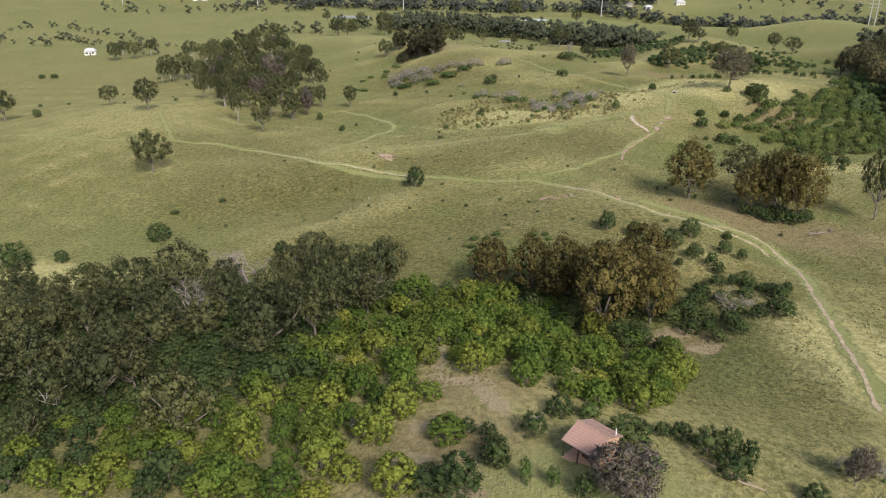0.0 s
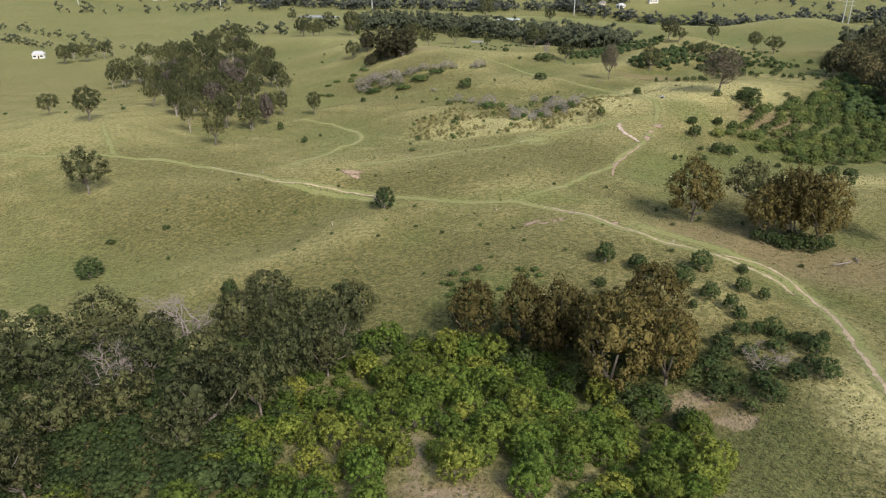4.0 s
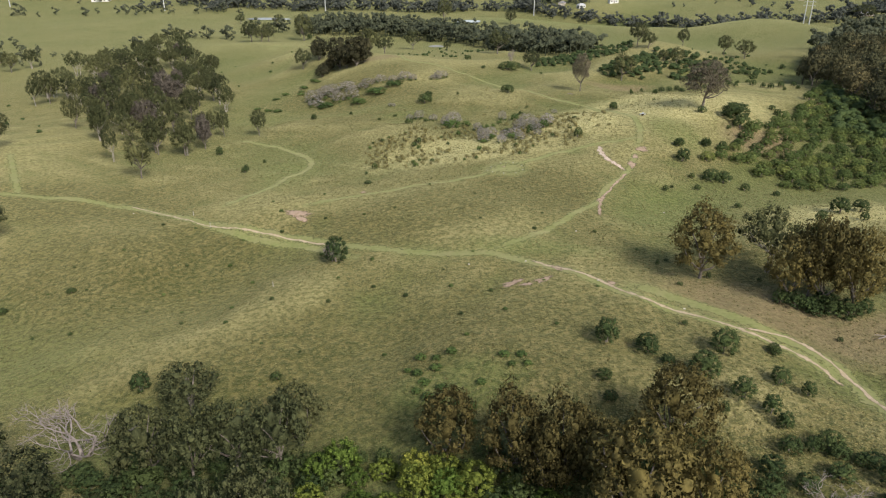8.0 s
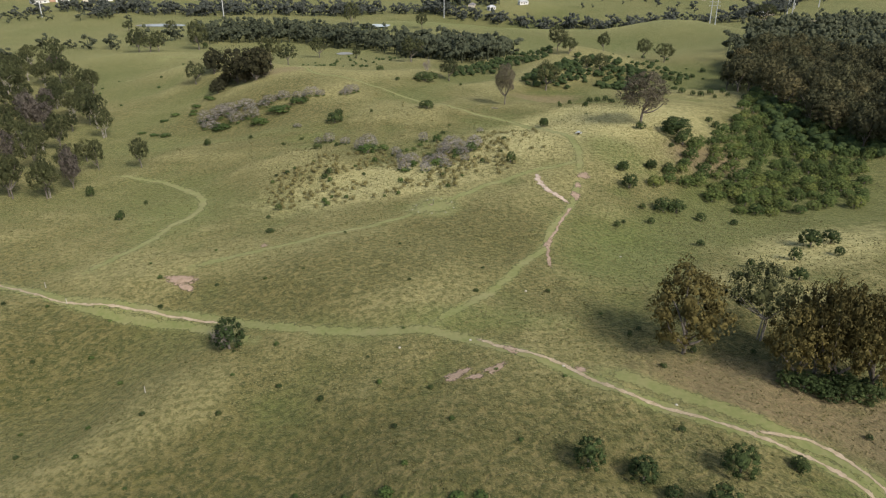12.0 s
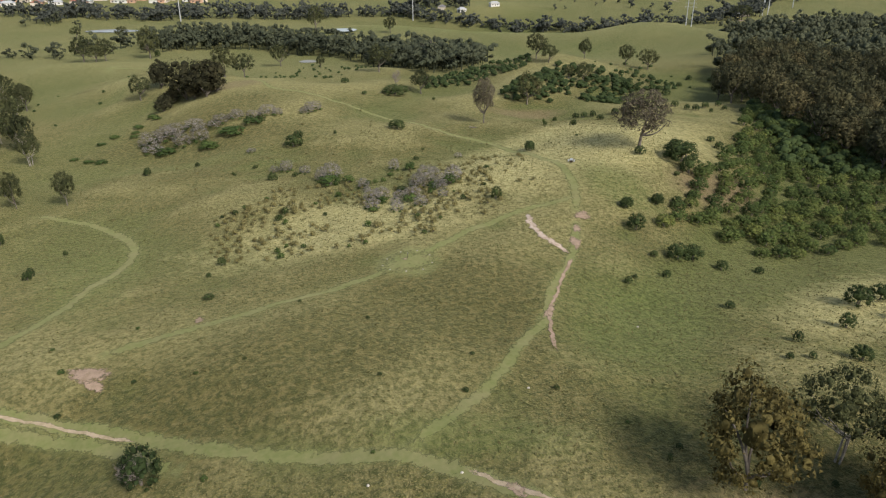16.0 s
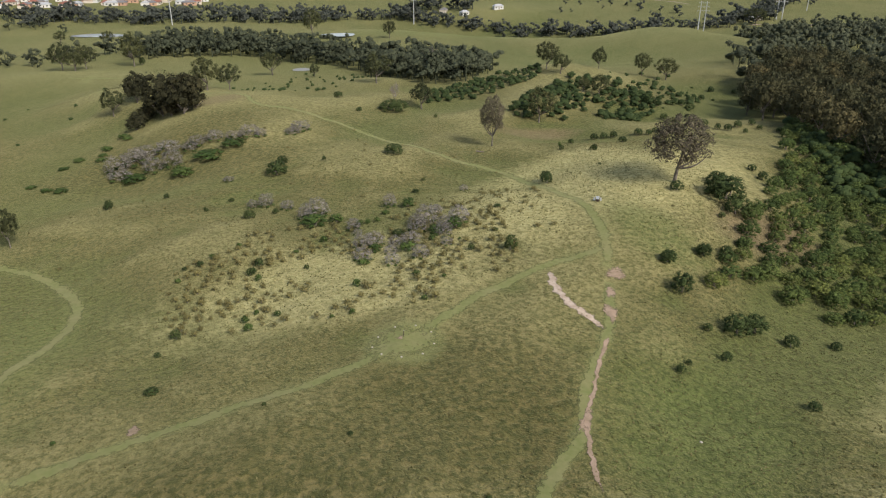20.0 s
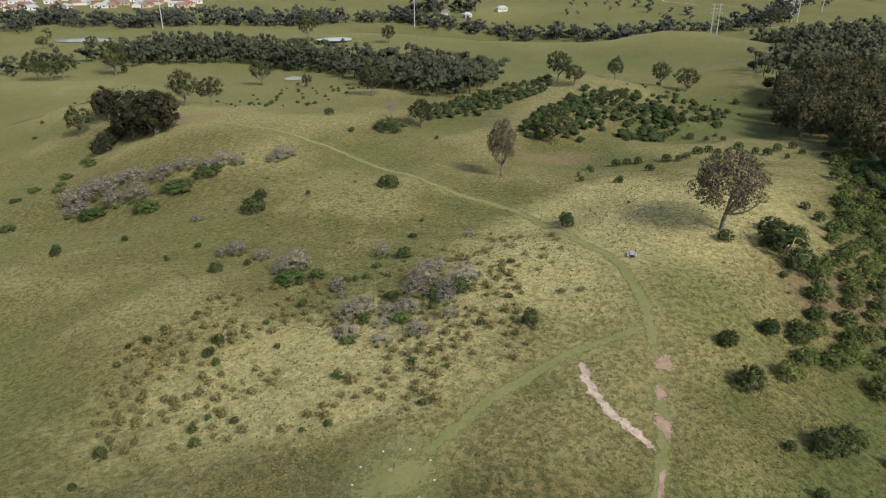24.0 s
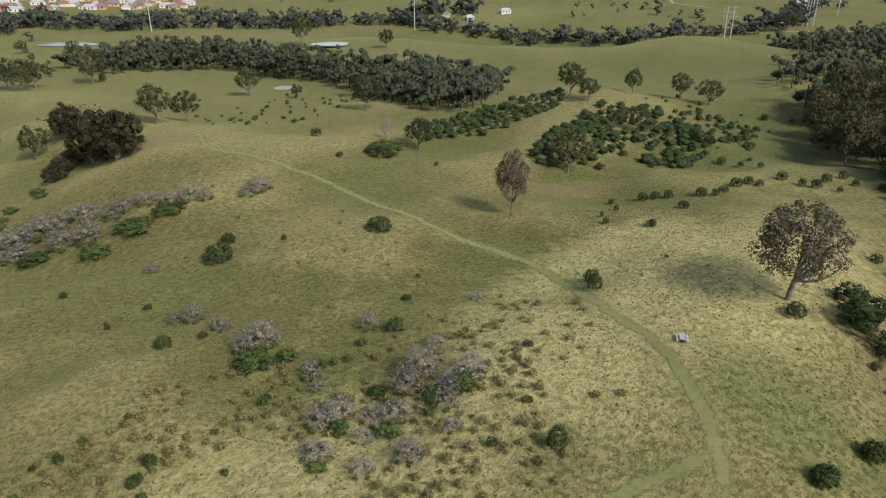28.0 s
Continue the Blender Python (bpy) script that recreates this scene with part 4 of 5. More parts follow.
plant(GUM, [
    (-54.1, 75.2, 7.3, 5.2), (-41.9, 120.7, 9.5, 8.7), (-71.1, 123.9, 8.6, 9.0), (-51.7, 96.9, 9.4, 8.2), (-67.6, 91.0, 10.5, 7.9),
    (-26.0, 102.8, 10.3, 7.6), (-24.1, 128.1, 12.0, 8.1), (-14.4, 113.8, 9.1, 6.2), (-118.9, 284.1, 13.7, 10.5), (-146.1, 310.8, 9.2, 8.0),
    (-90.3, 212.0, 13.5, 11.6), (-239.9, 531.6, 13.6, 12.5), (97.3, 149.1, 18.2, 7.7), (-41.8, 319.7, 10.6, 5.6), (-184.1, 294.8, 14.3, 10.7),
])

plant(SLIM + GUM + ASH[:1], [
    (-66.3, 255.9, 13.6, 15.6), (-62.1, 291.9, 12.9, 10.6), (-91.0, 322.4, 15.5, 15.5), (-153.3, 429.0, 16.6, 23.7), (-93.5, 389.6, 16.8, 18.5),
    (-126.9, 397.9, 15.5, 22.0), (-130.2, 485.9, 17.4, 30.4), (-113.5, 514.9, 17.5, 20.1), (-68.9, 390.1, 15.2, 15.4), (-57.5, 299.6, 13.2, 12.1),
    (-164.8, 432.5, 14.9, 20.5), (-92.7, 301.9, 13.2, 12.1), (-71.4, 291.8, 12.9, 14.1), (-55.0, 321.6, 10.7, 10.3), (-159.9, 409.8, 13.5, 13.0),
    (-174.4, 503.9, 15.5, 23.6), (-81.4, 277.3, 12.2, 10.1), (-142.6, 571.3, 14.5, 26.6), (-133.1, 587.8, 14.9, 22.7), (-227.5, 537.2, 13.7, 21.0),
], 0.5)
plant(SLIM + GUM + ASH[:1], [
    (-219.0, 548.0, 13.1, 19.2), (-242.3, 552.6, 12.2, 17.2), (-110.8, 328.1, 12.9, 13.1), (-74.0, 353.1, 14.7, 14.1),
], 0.5)

plant(GUM, [
    (83.1, 414.6, 10.8, 9.4), (77.0, 480.2, 14.5, 12.8), (118.2, 377.9, 13.1, 10.3), (152.2, 452.2, 12.9, 10.1), (154.3, 441.5, 9.3, 8.5),
    (179.0, 452.9, 10.3, 7.2), (216.0, 475.5, 12.1, 9.0), (224.4, 465.6, 11.3, 10.8), (-34.4, 440.7, 10.9, 9.3), (0.9, 454.5, 13.7, 12.1),
    (9.4, 468.6, 11.3, 10.3), (128.6, 707.7, 14.0, 10.4), (73.7, 763.2, 23.5, 13.8), (-76.7, 592.4, 11.6, 12.3), (-73.4, 606.1, 15.2, 11.0),
    (-85.6, 602.6, 16.2, 14.3), (-48.4, 616.3, 20.5, 15.1), (31.3, 565.5, 13.5, 11.2), (-81.7, 741.0, 10.9, 9.2), (-119.7, 768.3, 9.6, 8.7),
])
plant(GUM, [
    (157.0, 407.7, 9.3, 8.5), (151.6, 411.6, 6.3, 5.7), (53.6, 546.7, 7.1, 5.4), (506.6, 763.8, 16.8, 20.5),
])

plant(DEAD, [
    (-8.5, 189.6, 6.7, 4.4), (-42.2, 137.3, 14.0, 15.9), (-44.0, 109.8, 9.8, 11.0), (49.9, 106.3, 6.3, 6.8), (73.8, 421.2, 11.3, 4.7), (123.8, 558.5, 22.6, 8.8),
])

plant(GREY, [
    (37.5, 280.1, 3.8, 4.6), (40.3, 281.2, 3.4, 4.3), (36.4, 272.6, 2.8, 4.3), (41.4, 267.5, 2.7, 3.2), (47.2, 267.9, 2.7, 3.9),
    (53.2, 286.0, 5.1, 5.9), (50.5, 283.6, 4.5, 4.9), (56.1, 279.7, 3.1, 4.8), (54.4, 276.4, 2.7, 3.8), (59.2, 281.1, 4.1, 4.9),
    (47.6, 277.6, 2.9, 4.6), (44.6, 278.7, 2.5, 3.9), (42.5, 274.7, 1.9, 3.0), (53.8, 271.4, 1.9, 2.9), (57.3, 293.8, 2.0, 3.6),
    (30.4, 306.1, 4.6, 6.6), (27.4, 304.7, 3.5, 3.7), (18.9, 320.2, 3.6, 4.3), (23.8, 314.5, 2.6, 3.6), (37.5, 293.6, 2.9, 3.5),
])
plant(GREY, [
    (48.4, 304.8, 3.6, 3.3), (15.4, 321.5, 2.3, 3.1), (68.7, 308.3, 1.6, 2.5), (38.0, 289.7, 1.5, 2.5), (-24.7, 375.2, 5.9, 8.1),
    (-19.4, 377.2, 5.4, 8.2), (-16.4, 379.0, 4.5, 8.3), (-9.8, 380.1, 3.7, 8.4), (-7.6, 368.5, 5.8, 6.6), (-13.6, 369.9, 5.2, 6.6),
    (5.5, 376.7, 3.7, 5.6), (11.1, 373.9, 3.0, 5.5), (16.4, 373.3, 3.9, 6.9), (19.8, 372.2, 2.7, 4.1), (32.7, 375.3, 3.4, 7.1),
    (29.8, 372.1, 2.1, 5.6), (-0.1, 377.9, 3.0, 7.0), (-2.6, 376.0, 2.7, 5.5), (-23.7, 370.1, 2.9, 7.9), (9.3, 344.4, 1.3, 3.5),
])

plant(LOW, [
    (46.2, 274.3, 2.1, 3.7), (57.5, 278.8, 2.9, 3.9), (53.4, 278.5, 2.2, 3.9), (39.9, 277.8, 1.8, 3.0), (29.1, 299.0, 2.9, 6.2),
    (34.4, 299.1, 2.4, 3.6), (-4.6, 360.3, 2.8, 7.6), (-19.4, 367.2, 2.3, 7.8), (3.6, 366.6, 2.3, 10.6), (11.3, 369.3, 2.1, 8.1),
    (52.5, 301.9, 2.5, 3.4), (36.2, 270.4, 1.1, 2.8), (46.4, 300.0, 1.0, 1.9), (108.0, 337.0, 1.7, 1.0),
])

plant(OPEN, [
    (114.0, 283.9, 16.9, 16.3), (88.7, 344.7, 16.3, 8.3),
])
plant(SLIM, [
    (73.3, 165.2, 13.5, 9.7),
])

plant(BROWN, [
    (9.5, 126.3, 11.4, 8.8), (17.0, 121.5, 12.9, 8.7), (22.9, 117.7, 13.0, 9.1), (27.8, 107.8, 17.1, 13.4), (37.2, 120.6, 13.2, 10.2),
    (36.1, 107.9, 12.9, 8.5), (26.0, 114.7, 12.5, 8.3), (20.1, 116.8, 10.4, 6.3), (60.2, 164.3, 14.8, 12.2), (71.5, 154.0, 12.3, 8.4),
    (76.7, 152.1, 16.6, 9.6), (80.1, 149.8, 16.0, 10.2), (75.9, 155.3, 15.2, 8.2),
])
plant(RUST, [
    (-26.2, 449.9, 12.7, 11.2), (-14.3, 421.3, 16.8, 15.1), (-6.0, 410.5, 15.4, 14.4), (-1.7, 413.2, 12.4, 9.7),
])

plant(ASH, [
    (17.4, 52.9, 6.7, 6.5), (42.9, 57.5, 5.3, 2.9),
])

plant(DARK, [
    (71.6, 152.2, 3.1, 3.9), (73.3, 150.9, 2.9, 3.4), (74.0, 149.8, 2.6, 3.1), (76.7, 149.5, 3.4, 4.4), (79.3, 148.8, 3.4, 4.4),
    (69.8, 153.5, 2.6, 3.2), (81.6, 148.9, 3.4, 3.9), (76.5, 151.4, 3.5, 4.8),
])

plant(DARK, [
    (5.6, 58.4, 4.1, 2.9), (10.0, 63.8, 3.4, 3.1), (5.3, 59.5, 2.9, 3.4), (1.3, 54.0, 4.9, 5.0), (2.7, 65.0, 2.0, 2.2),
    (5.0, 63.4, 2.2, 2.2), (13.8, 69.2, 2.7, 3.6), (20.2, 63.0, 3.9, 5.2), (13.8, 53.3, 3.0, 2.7), (25.2, 65.9, 1.8, 2.1),
    (27.1, 65.2, 2.1, 2.6), (29.0, 62.3, 3.4, 3.9), (31.2, 62.1, 3.9, 2.9), (30.3, 58.2, 3.0, 3.9), (32.9, 60.7, 3.5, 2.1),
    (37.3, 54.7, 2.0, 2.8), (-1.4, 54.6, 2.8, 4.2), (22.3, 65.7, 2.1, 3.2),
])

plant(LOW, [
    (10.9, 55.1, 2.6, 1.5), (17.4, 69.3, 2.0, 2.7), (21.5, 57.4, 2.5, 2.5), (8.1, 55.4, 3.6, 1.4),
])

plant(GREY, [
    (43.2, 60.0, 1.6, 2.4), (46.2, 58.8, 2.0, 2.0), (-9.5, 66.7, 2.9, 2.6),
])


# ---- thickets and woods ----
CLEAR = [(-3, 60, 5), (-3, 67, 4), (4, 55, 6), (15.6, 60, 6), (-0.9, 96, 2.4), (0, 88, 2.8), (-0.5, 79, 3.6), (2.5, 76, 4), (7.5, 79, 3.6), (5.6, 71, 5.5), (10.6, 70, 4.5), (37, 104, 4), (41, 98, 4.5)]


def clear_of(x, y):
    return all((x - a) ** 2 + (y - b) ** 2 > r * r for a, b, r in CLEAR)


def patchy(scale, level):
    return lambda x, y: noise.noise(Vector((x / scale, y / scale, 3.7))) > level


scatter(DARK + SHRUB[:1], [(-52, 88), (-50, 78), (-30, 80), (-18, 88), (-16, 100), (-30, 96), (-45, 98)], 3.2, (1.6, 3.2), (3.0, 5.0), 13)
THICKET = [(-20.6, 98.7), (-15.4, 118.0), (-5.1, 128.0), (18.9, 119.2), (21.7, 110.2), (35.4, 98.5), (37.2, 91.7), (28.0, 71.1), (15.4, 74.4), (5.1, 70.6), (3.2, 65.4), (-3.1, 53.9), (-51.8, 64.1), (-61.7, 79.8), (-46.8, 79.2), (-31.2, 79.8), (-20.2, 87.3)]
scatter(SHRUB, THICKET, 3.5, (1.8, 5.0), (2.7, 5.6), 1, lambda x, y: clear_of(x, y) and x + 0.25 * (y - 80) > -24 + 7 * math.sin(y / 6))
scatter(DARK + SHRUB, THICKET, 3.4, (1.8, 4.4), (2.7, 5.4), 51, lambda x, y: clear_of(x, y) and x + 0.25 * (y - 80) <= -24 + 7 * math.sin(y / 6))
scatter(DARK, [(-75, 75), (-50, 80), (-22, 92), (-18, 112), (-5, 126), (-30, 135), (-60, 128), (-85, 120)], 3.1, (2.0, 3.8), (3.2, 5.4), 2, clear_of, 190)
scatter(SLIM + GUM, [(-95, 80), (-50, 78), (-38, 90), (-20, 100), (-12, 118), (-20, 128), (-45, 128), (-70, 130), (-100, 135)], 8.0, (8, 12), (6, 9), 12, most=16)
scatter(DARK, [(6, 126), (18, 112), (34, 96), (44, 104), (40, 122), (25, 124)], 3.2, (2, 3.4), (3, 4.6), 3, clear_of)
scatter(DARK, [(44, 98), (58, 102), (60, 112), (52, 118), (44, 114)], 3.5, (1.8, 3.2), (2.4, 4.0), 4)
scatter(SLOPE, [(124.3, 267.3), (157.7, 298.4), (192.0, 339.3), (215.0, 326.9), (217.8, 298.9), (151.5, 229.7), (142.4, 231.6), (118.5, 231.4), (109.2, 243.1), (94.0, 241.1)], 3.9, (2.2, 4.0), (3.4, 5.4), 5, patchy(9, -0.5))
scatter(FOREST, [(186, 268), (188, 300), (192, 322), (205, 352), (215, 390), (250, 432), (300, 470), (300, 380), (270, 300), (215, 250)], 8.2, (12, 17), (10, 14), 6, most=130)
scatter(TAWNY + TAWNY + TAWNY[:2] + LOW[:1], [(-8.0, 276), (18.8, 298), (69.7, 296), (66, 258), (39.8, 244.7), (2, 254)], 1.7, (0.6, 1.7), (0.7, 2.0), 9, patchy(9, -0.12), 290)
scatter(TAWNY, [(60, 265), (75, 262), (85, 300), (70, 310), (50, 300), (58, 280)], 2.2, (0.5, 1.0), (0.8, 1.8), 19, patchy(7, 0.0), 50)
scatter(GUM + SLIM + ASH[:1], [(-58, 275), (-56, 330), (-66, 400), (-100, 520), (-150, 600), (-180, 560), (-160, 420), (-110, 330), (-90, 300)], 9.5, (8, 14), (6.5, 10), 10, most=85)
scatter(BUSH + LOW, [(-40, 150), (40, 150), (60, 175), (20, 225), (-60, 230), (-70, 180)], 7, (0.35, 0.8), (0.5, 1.2), 21, patchy(12, 0.05), 60)
scatter(TAWNY, [(-30, 300), (80, 320), (110, 300), (120, 240), (60, 380), (0, 400)], 9, (0.3, 0.7), (0.5, 1.3), 22, None, 60)
scatter(RUST, [(-24, 412), (-6, 410), (0, 424), (-12, 434), (-26, 428)], 5, (4.5, 7), (6, 9), 28, None, 6)
scatter(LOW, [(8, 132), (16, 130), (24, 142), (14, 152), (4, 148)], 2.2, (0.5, 1.1), (1.0, 2.6), 25, patchy(5, 0.0), 22)
scatter(LOW, [(-22, 418), (-40, 395), (-52, 375), (-40, 365), (-26, 390)], 4, (0.8, 1.6), (3, 5), 26, None, 10)


def far_tree(seed):
    """A small tree for distant woods, as arrays."""
    rng = np.random.default_rng(seed)
    V, Fa, N, n = [], [], [], 0
    v, f = tube([(0, 0, -0.05), (0, 0, 0.3), (0.02, 0, 0.6)], (0.03, 0.025, 0.012), 5)
    V.append(v), Fa.append(halves(f)), N.append(v * (1, 1, 0.01) * 30)
    n += len(v)
    lean, low = rng.uniform(-0.08, 0.08, 2), rng.uniform(0.16, 0.3)
    for k in range(16):
        a = k * 2.4 + rng.uniform(-0.5, 0.5)
        t = ((k * 0.381) % 1.0) * rng.uniform(0.8, 1.1)
        o = rng.uniform(0.18, 0.38) * math.sqrt(max(1 - (1.6 * t - 0.75) ** 2, 0.1))
        c = np.array([math.cos(a) * o + lean[0] * t, math.sin(a) * o + lean[1] * t, low + (0.92 - low) * t])
        r = rng.uniform(0.08, 0.16)
        v, f = blob(c, np.array([r, r, r * 0.85]) * 0.78, rng, 5, 3)
        V.append(v), Fa.append(f + n)
        N.append(soft(v, c, (0, 0, 0.4), rng, 0.4))
        n += len(v)
        d = unit_dirs(rng, 28)
        v, f = leaves(rng, c + d * r * rng.uniform(0.65, 1.25, 28)[:, None] * (1, 1, 0.85), d, 0.022)
        V.append(v), Fa.append(f + n)
        N.append(np.repeat(soft(v.reshape(-1, 3, 3).mean(1), c, (0, 0, 0.4), rng), 3, axis=0))
        n += len(v)
    return np.concatenate(V), np.concatenate(Fa), np.concatenate(N)


def far_bush(seed):
    """A small round bush for far slopes, as arrays."""
    rng = np.random.default_rng(seed)
    V, Fa, N, n = [], [], [], 0
    for x, y, z, r, f in dome_clumps(rng, 6, 0.25):
        c = np.array([x, y, z])
        v, q = blob(c, np.array([r, r, r * f]) * 0.85, rng, 6, 3)
        V.append(v), Fa.append(q + n)
        N.append(soft(v, c, (0, 0, 0.2), rng, 0.1))
        n += len(v)
        d = unit_dirs(rng, 30)
        v, q = leaves(rng, c + d * r * (1, 1, f), d, 0.045)
        V.append(v), Fa.append(q + n)
        N.append(np.repeat(soft(v.reshape(-1, 3, 3).mean(1), c, (0, 0, 0.2), rng), 3, axis=0))
        n += len(v)
    return np.concatenate(V), np.concatenate(Fa), np.concatenate(N)


FAR_TREES = [far_tree(300 + k) for k in range(9)]
FAR_BUSHES = [far_bush(320 + k) for k in range(5)]


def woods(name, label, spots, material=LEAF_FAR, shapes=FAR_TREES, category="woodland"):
    """Distant trees joined into one mesh."""
    rng = np.random.default_rng(len(spots))
    V, Fa, N, n = [], [], [], 0
    for x, y, h, w in spots:
        v, f, nr = shapes[rng.integers(len(shapes))]
        a = rng.uniform(0, 6.3)
        c, s = math.cos(a), math.sin(a)
        V.append(np.stack([(v[:, 0] * c - v[:, 1] * s) * w + x, (v[:, 0] * s + v[:, 1] * c) * w + y, v[:, 2] * h + float(ground(x, y))], 1))
        N.append(np.stack([nr[:, 0] * c - nr[:, 1] * s, nr[:, 0] * s + nr[:, 1] * c, nr[:, 2]], 1))
        Fa.append(f + n)
        n += len(v)
    me = quick_mesh(name, np.concatenate(V), np.concatenate(Fa), True, np.concatenate(N))
    me.materials.append(material)
    return tagged(new(name, me), label, category, kind="stuff")


def spots_in(ring, gap, heights, seed, most=300, keep=None, ratio=(0.7, 1.0)):
    rng = random.Random(seed)
    xs, ys = [p[0] for p in ring], [p[1] for p in ring]
    got, tries = [], 0
    while len(got) < most and tries < 6000:
        tries += 1
        x, y = rng.uniform(min(xs), max(xs)), rng.uniform(min(ys), max(ys))
        if inside(x, y, ring) and (keep is None or keep(x, y)) and all((x - g[0]) ** 2 + (y - g[1]) ** 2 > gap * gap for g in got):
            h = rng.uniform(*heights)
            got.append((x, y, h, h * rng.uniform(*ratio)))
    return got


def spots_along(points, step, spread, heights, seed):
    rng = random.Random(seed)
    got = []
    for x, y in along(points, step):
        h = rng.uniform(*heights)
        h *= rng.choice((0.5, 0.7, 0.85, 1.0))
        got.append((x + rng.uniform(-spread, spread), y + rng.uniform(-spread, spread), h, h * rng.uniform(0.8, 1.3)))
    return got


woods("creek_wood", "dense dark gum woodland along a creek", spots_in([(-55, 645), (-20, 654), (16, 661), (37, 635), (61, 610), (81, 576), (84, 532), (95, 475), (118, 462), (150, 530), (168, 570), (148, 600), (112, 612), (92, 632), (65, 662), (52, 690), (17, 735), (-25, 735), (-60, 695)], 5.6, (8, 16), 31, 420, None, (0.8, 1.2)))
woods("east_wood", "dark dense gum forest on the eastern slope", spots_in([(250, 432), (300, 520), (365, 568), (430, 690), (560, 700), (620, 600), (480, 420), (330, 330), (300, 380), (300, 470)], 10.5, (10, 18), 32, 340, None, (0.8, 1.1)))
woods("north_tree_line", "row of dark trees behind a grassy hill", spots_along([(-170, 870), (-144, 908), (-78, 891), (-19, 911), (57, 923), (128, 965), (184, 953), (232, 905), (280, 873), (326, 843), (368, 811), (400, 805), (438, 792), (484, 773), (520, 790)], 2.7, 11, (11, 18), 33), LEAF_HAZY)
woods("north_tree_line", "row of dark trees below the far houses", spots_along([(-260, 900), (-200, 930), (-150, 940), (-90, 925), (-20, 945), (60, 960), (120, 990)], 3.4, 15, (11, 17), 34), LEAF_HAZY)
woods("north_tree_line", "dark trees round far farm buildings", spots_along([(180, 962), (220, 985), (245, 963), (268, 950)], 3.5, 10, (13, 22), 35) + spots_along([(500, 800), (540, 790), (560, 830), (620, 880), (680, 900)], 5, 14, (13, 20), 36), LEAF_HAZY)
woods("west_tree_line", "scattered dark trees on the western paddocks", spots_along([(-420, 700), (-387, 739), (-346, 713), (-299, 665), (-252, 623), (-215, 590)], 8, 8, (5, 9), 37) + spots_along([(-400, 880), (-305, 887), (-266, 868), (-235, 876), (-142, 845)], 11, 14, (9, 15), 38) + spots_along([(-122, 651), (-84, 668), (-60, 690)], 8, 5, (11, 15), 39) + spots_along([(-396, 655), (-336, 600), (-328, 650)], 14, 8, (7, 11), 40))
woods("west_tree_line", "tree clumps on a grassy rise", spots_along([(-168, 665), (-140, 659), (-108, 633), (-80, 646)], 7, 5, (9, 14), 41) + spots_along([(-190, 600), (-160, 610)], 6, 5, (8, 12), 42))
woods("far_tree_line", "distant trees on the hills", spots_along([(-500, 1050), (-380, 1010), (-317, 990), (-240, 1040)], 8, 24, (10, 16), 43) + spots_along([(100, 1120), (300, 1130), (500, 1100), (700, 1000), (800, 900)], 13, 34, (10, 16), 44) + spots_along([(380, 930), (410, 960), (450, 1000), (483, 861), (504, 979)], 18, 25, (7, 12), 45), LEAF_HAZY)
woods("fence_trees", "young plantation trees in rows", spots_along([(-330, 640), (-300, 620), (-270, 600), (-225, 560)], 5, 6, (5, 8), 46))


FAT = (1.3, 1.7)
woods("hillside_scrub", "dark green bushes spread over a far knoll", spots_in([(107.1, 383.0), (125.1, 404.9), (155.8, 435.0), (184.0, 434.5), (177.9, 396.1), (153.9, 374.9), (131.9, 375.2), (118.0, 379.6)], 3.4, (1.8, 3.4), 7, 170, patchy(14, -0.17), FAT) + spots_in([(90.9, 449.5), (132.2, 466.8), (151.6, 456.1), (142.6, 440.6), (110.6, 423.7), (89.1, 425.2)], 3.4, (1.2, 2.8), 8, 170, patchy(10, -0.4), FAT) + spots_in([(176, 398), (184, 432), (206, 446), (222, 430), (204, 410)], 5.5, (1.4, 2.6), 9, 30, None, FAT), LEAF_BUSH, FAR_BUSHES, "bushes")
woods("forest_edge_scrub", "dark shrubs along the forest edge", spots_in([(165, 285), (180, 310), (192, 335), (205, 352), (225, 345), (215, 290), (190, 262)], 4.2, (3, 4.5), 15, 120, None, FAT), LEAF_BUSH, FAR_BUSHES, "bushes")
woods("far_scrub", "small bushes dotted over far grass", spots_in([(20, 440), (60, 470), (90, 540), (50, 560), (10, 500)], 8, (0.7, 1.8), 23, 45, None, FAT) + spots_in([(-100, 300), (-60, 420), (-40, 500), (-150, 520), (-200, 330)], 14, (0.7, 1.6), 24, 40, None, FAT) + spots_in([(180, 380), (230, 430), (240, 500), (180, 450)], 12, (0.8, 2.0), 27, 25, None, FAT), LEAF_BUSH, FAR_BUSHES, "bushes")


# ---- building helpers ----
def part(name, bm, material, parent, label=""):
    me = bpy.data.meshes.new(name)
    bm.to_mesh(me)
    bm.free()
    me.materials.append(material)
    ob = new(name, me)
    ob.parent = parent
    if label:
        ob["label"] = label
    return ob


def box(bm, x0, y0, z0, x1, y1, z1, bevel=0.0):
    made = bmesh.ops.create_cube(bm, size=1.0, matrix=Matrix.Translation(((x0 + x1) / 2, (y0 + y1) / 2, (z0 + z1) / 2)) @ Matrix.Diagonal((x1 - x0, y1 - y0, z1 - z0, 1)))
    if bevel:
        edges = list({e for v in made["verts"] for e in v.link_edges})
        bmesh.ops.bevel(bm, geom=edges, offset=bevel, segments=1, affect="EDGES")
    return bm


def boxed(*sizes, bevel=0.0):
    return box(bmesh.new(), *sizes, bevel=bevel)


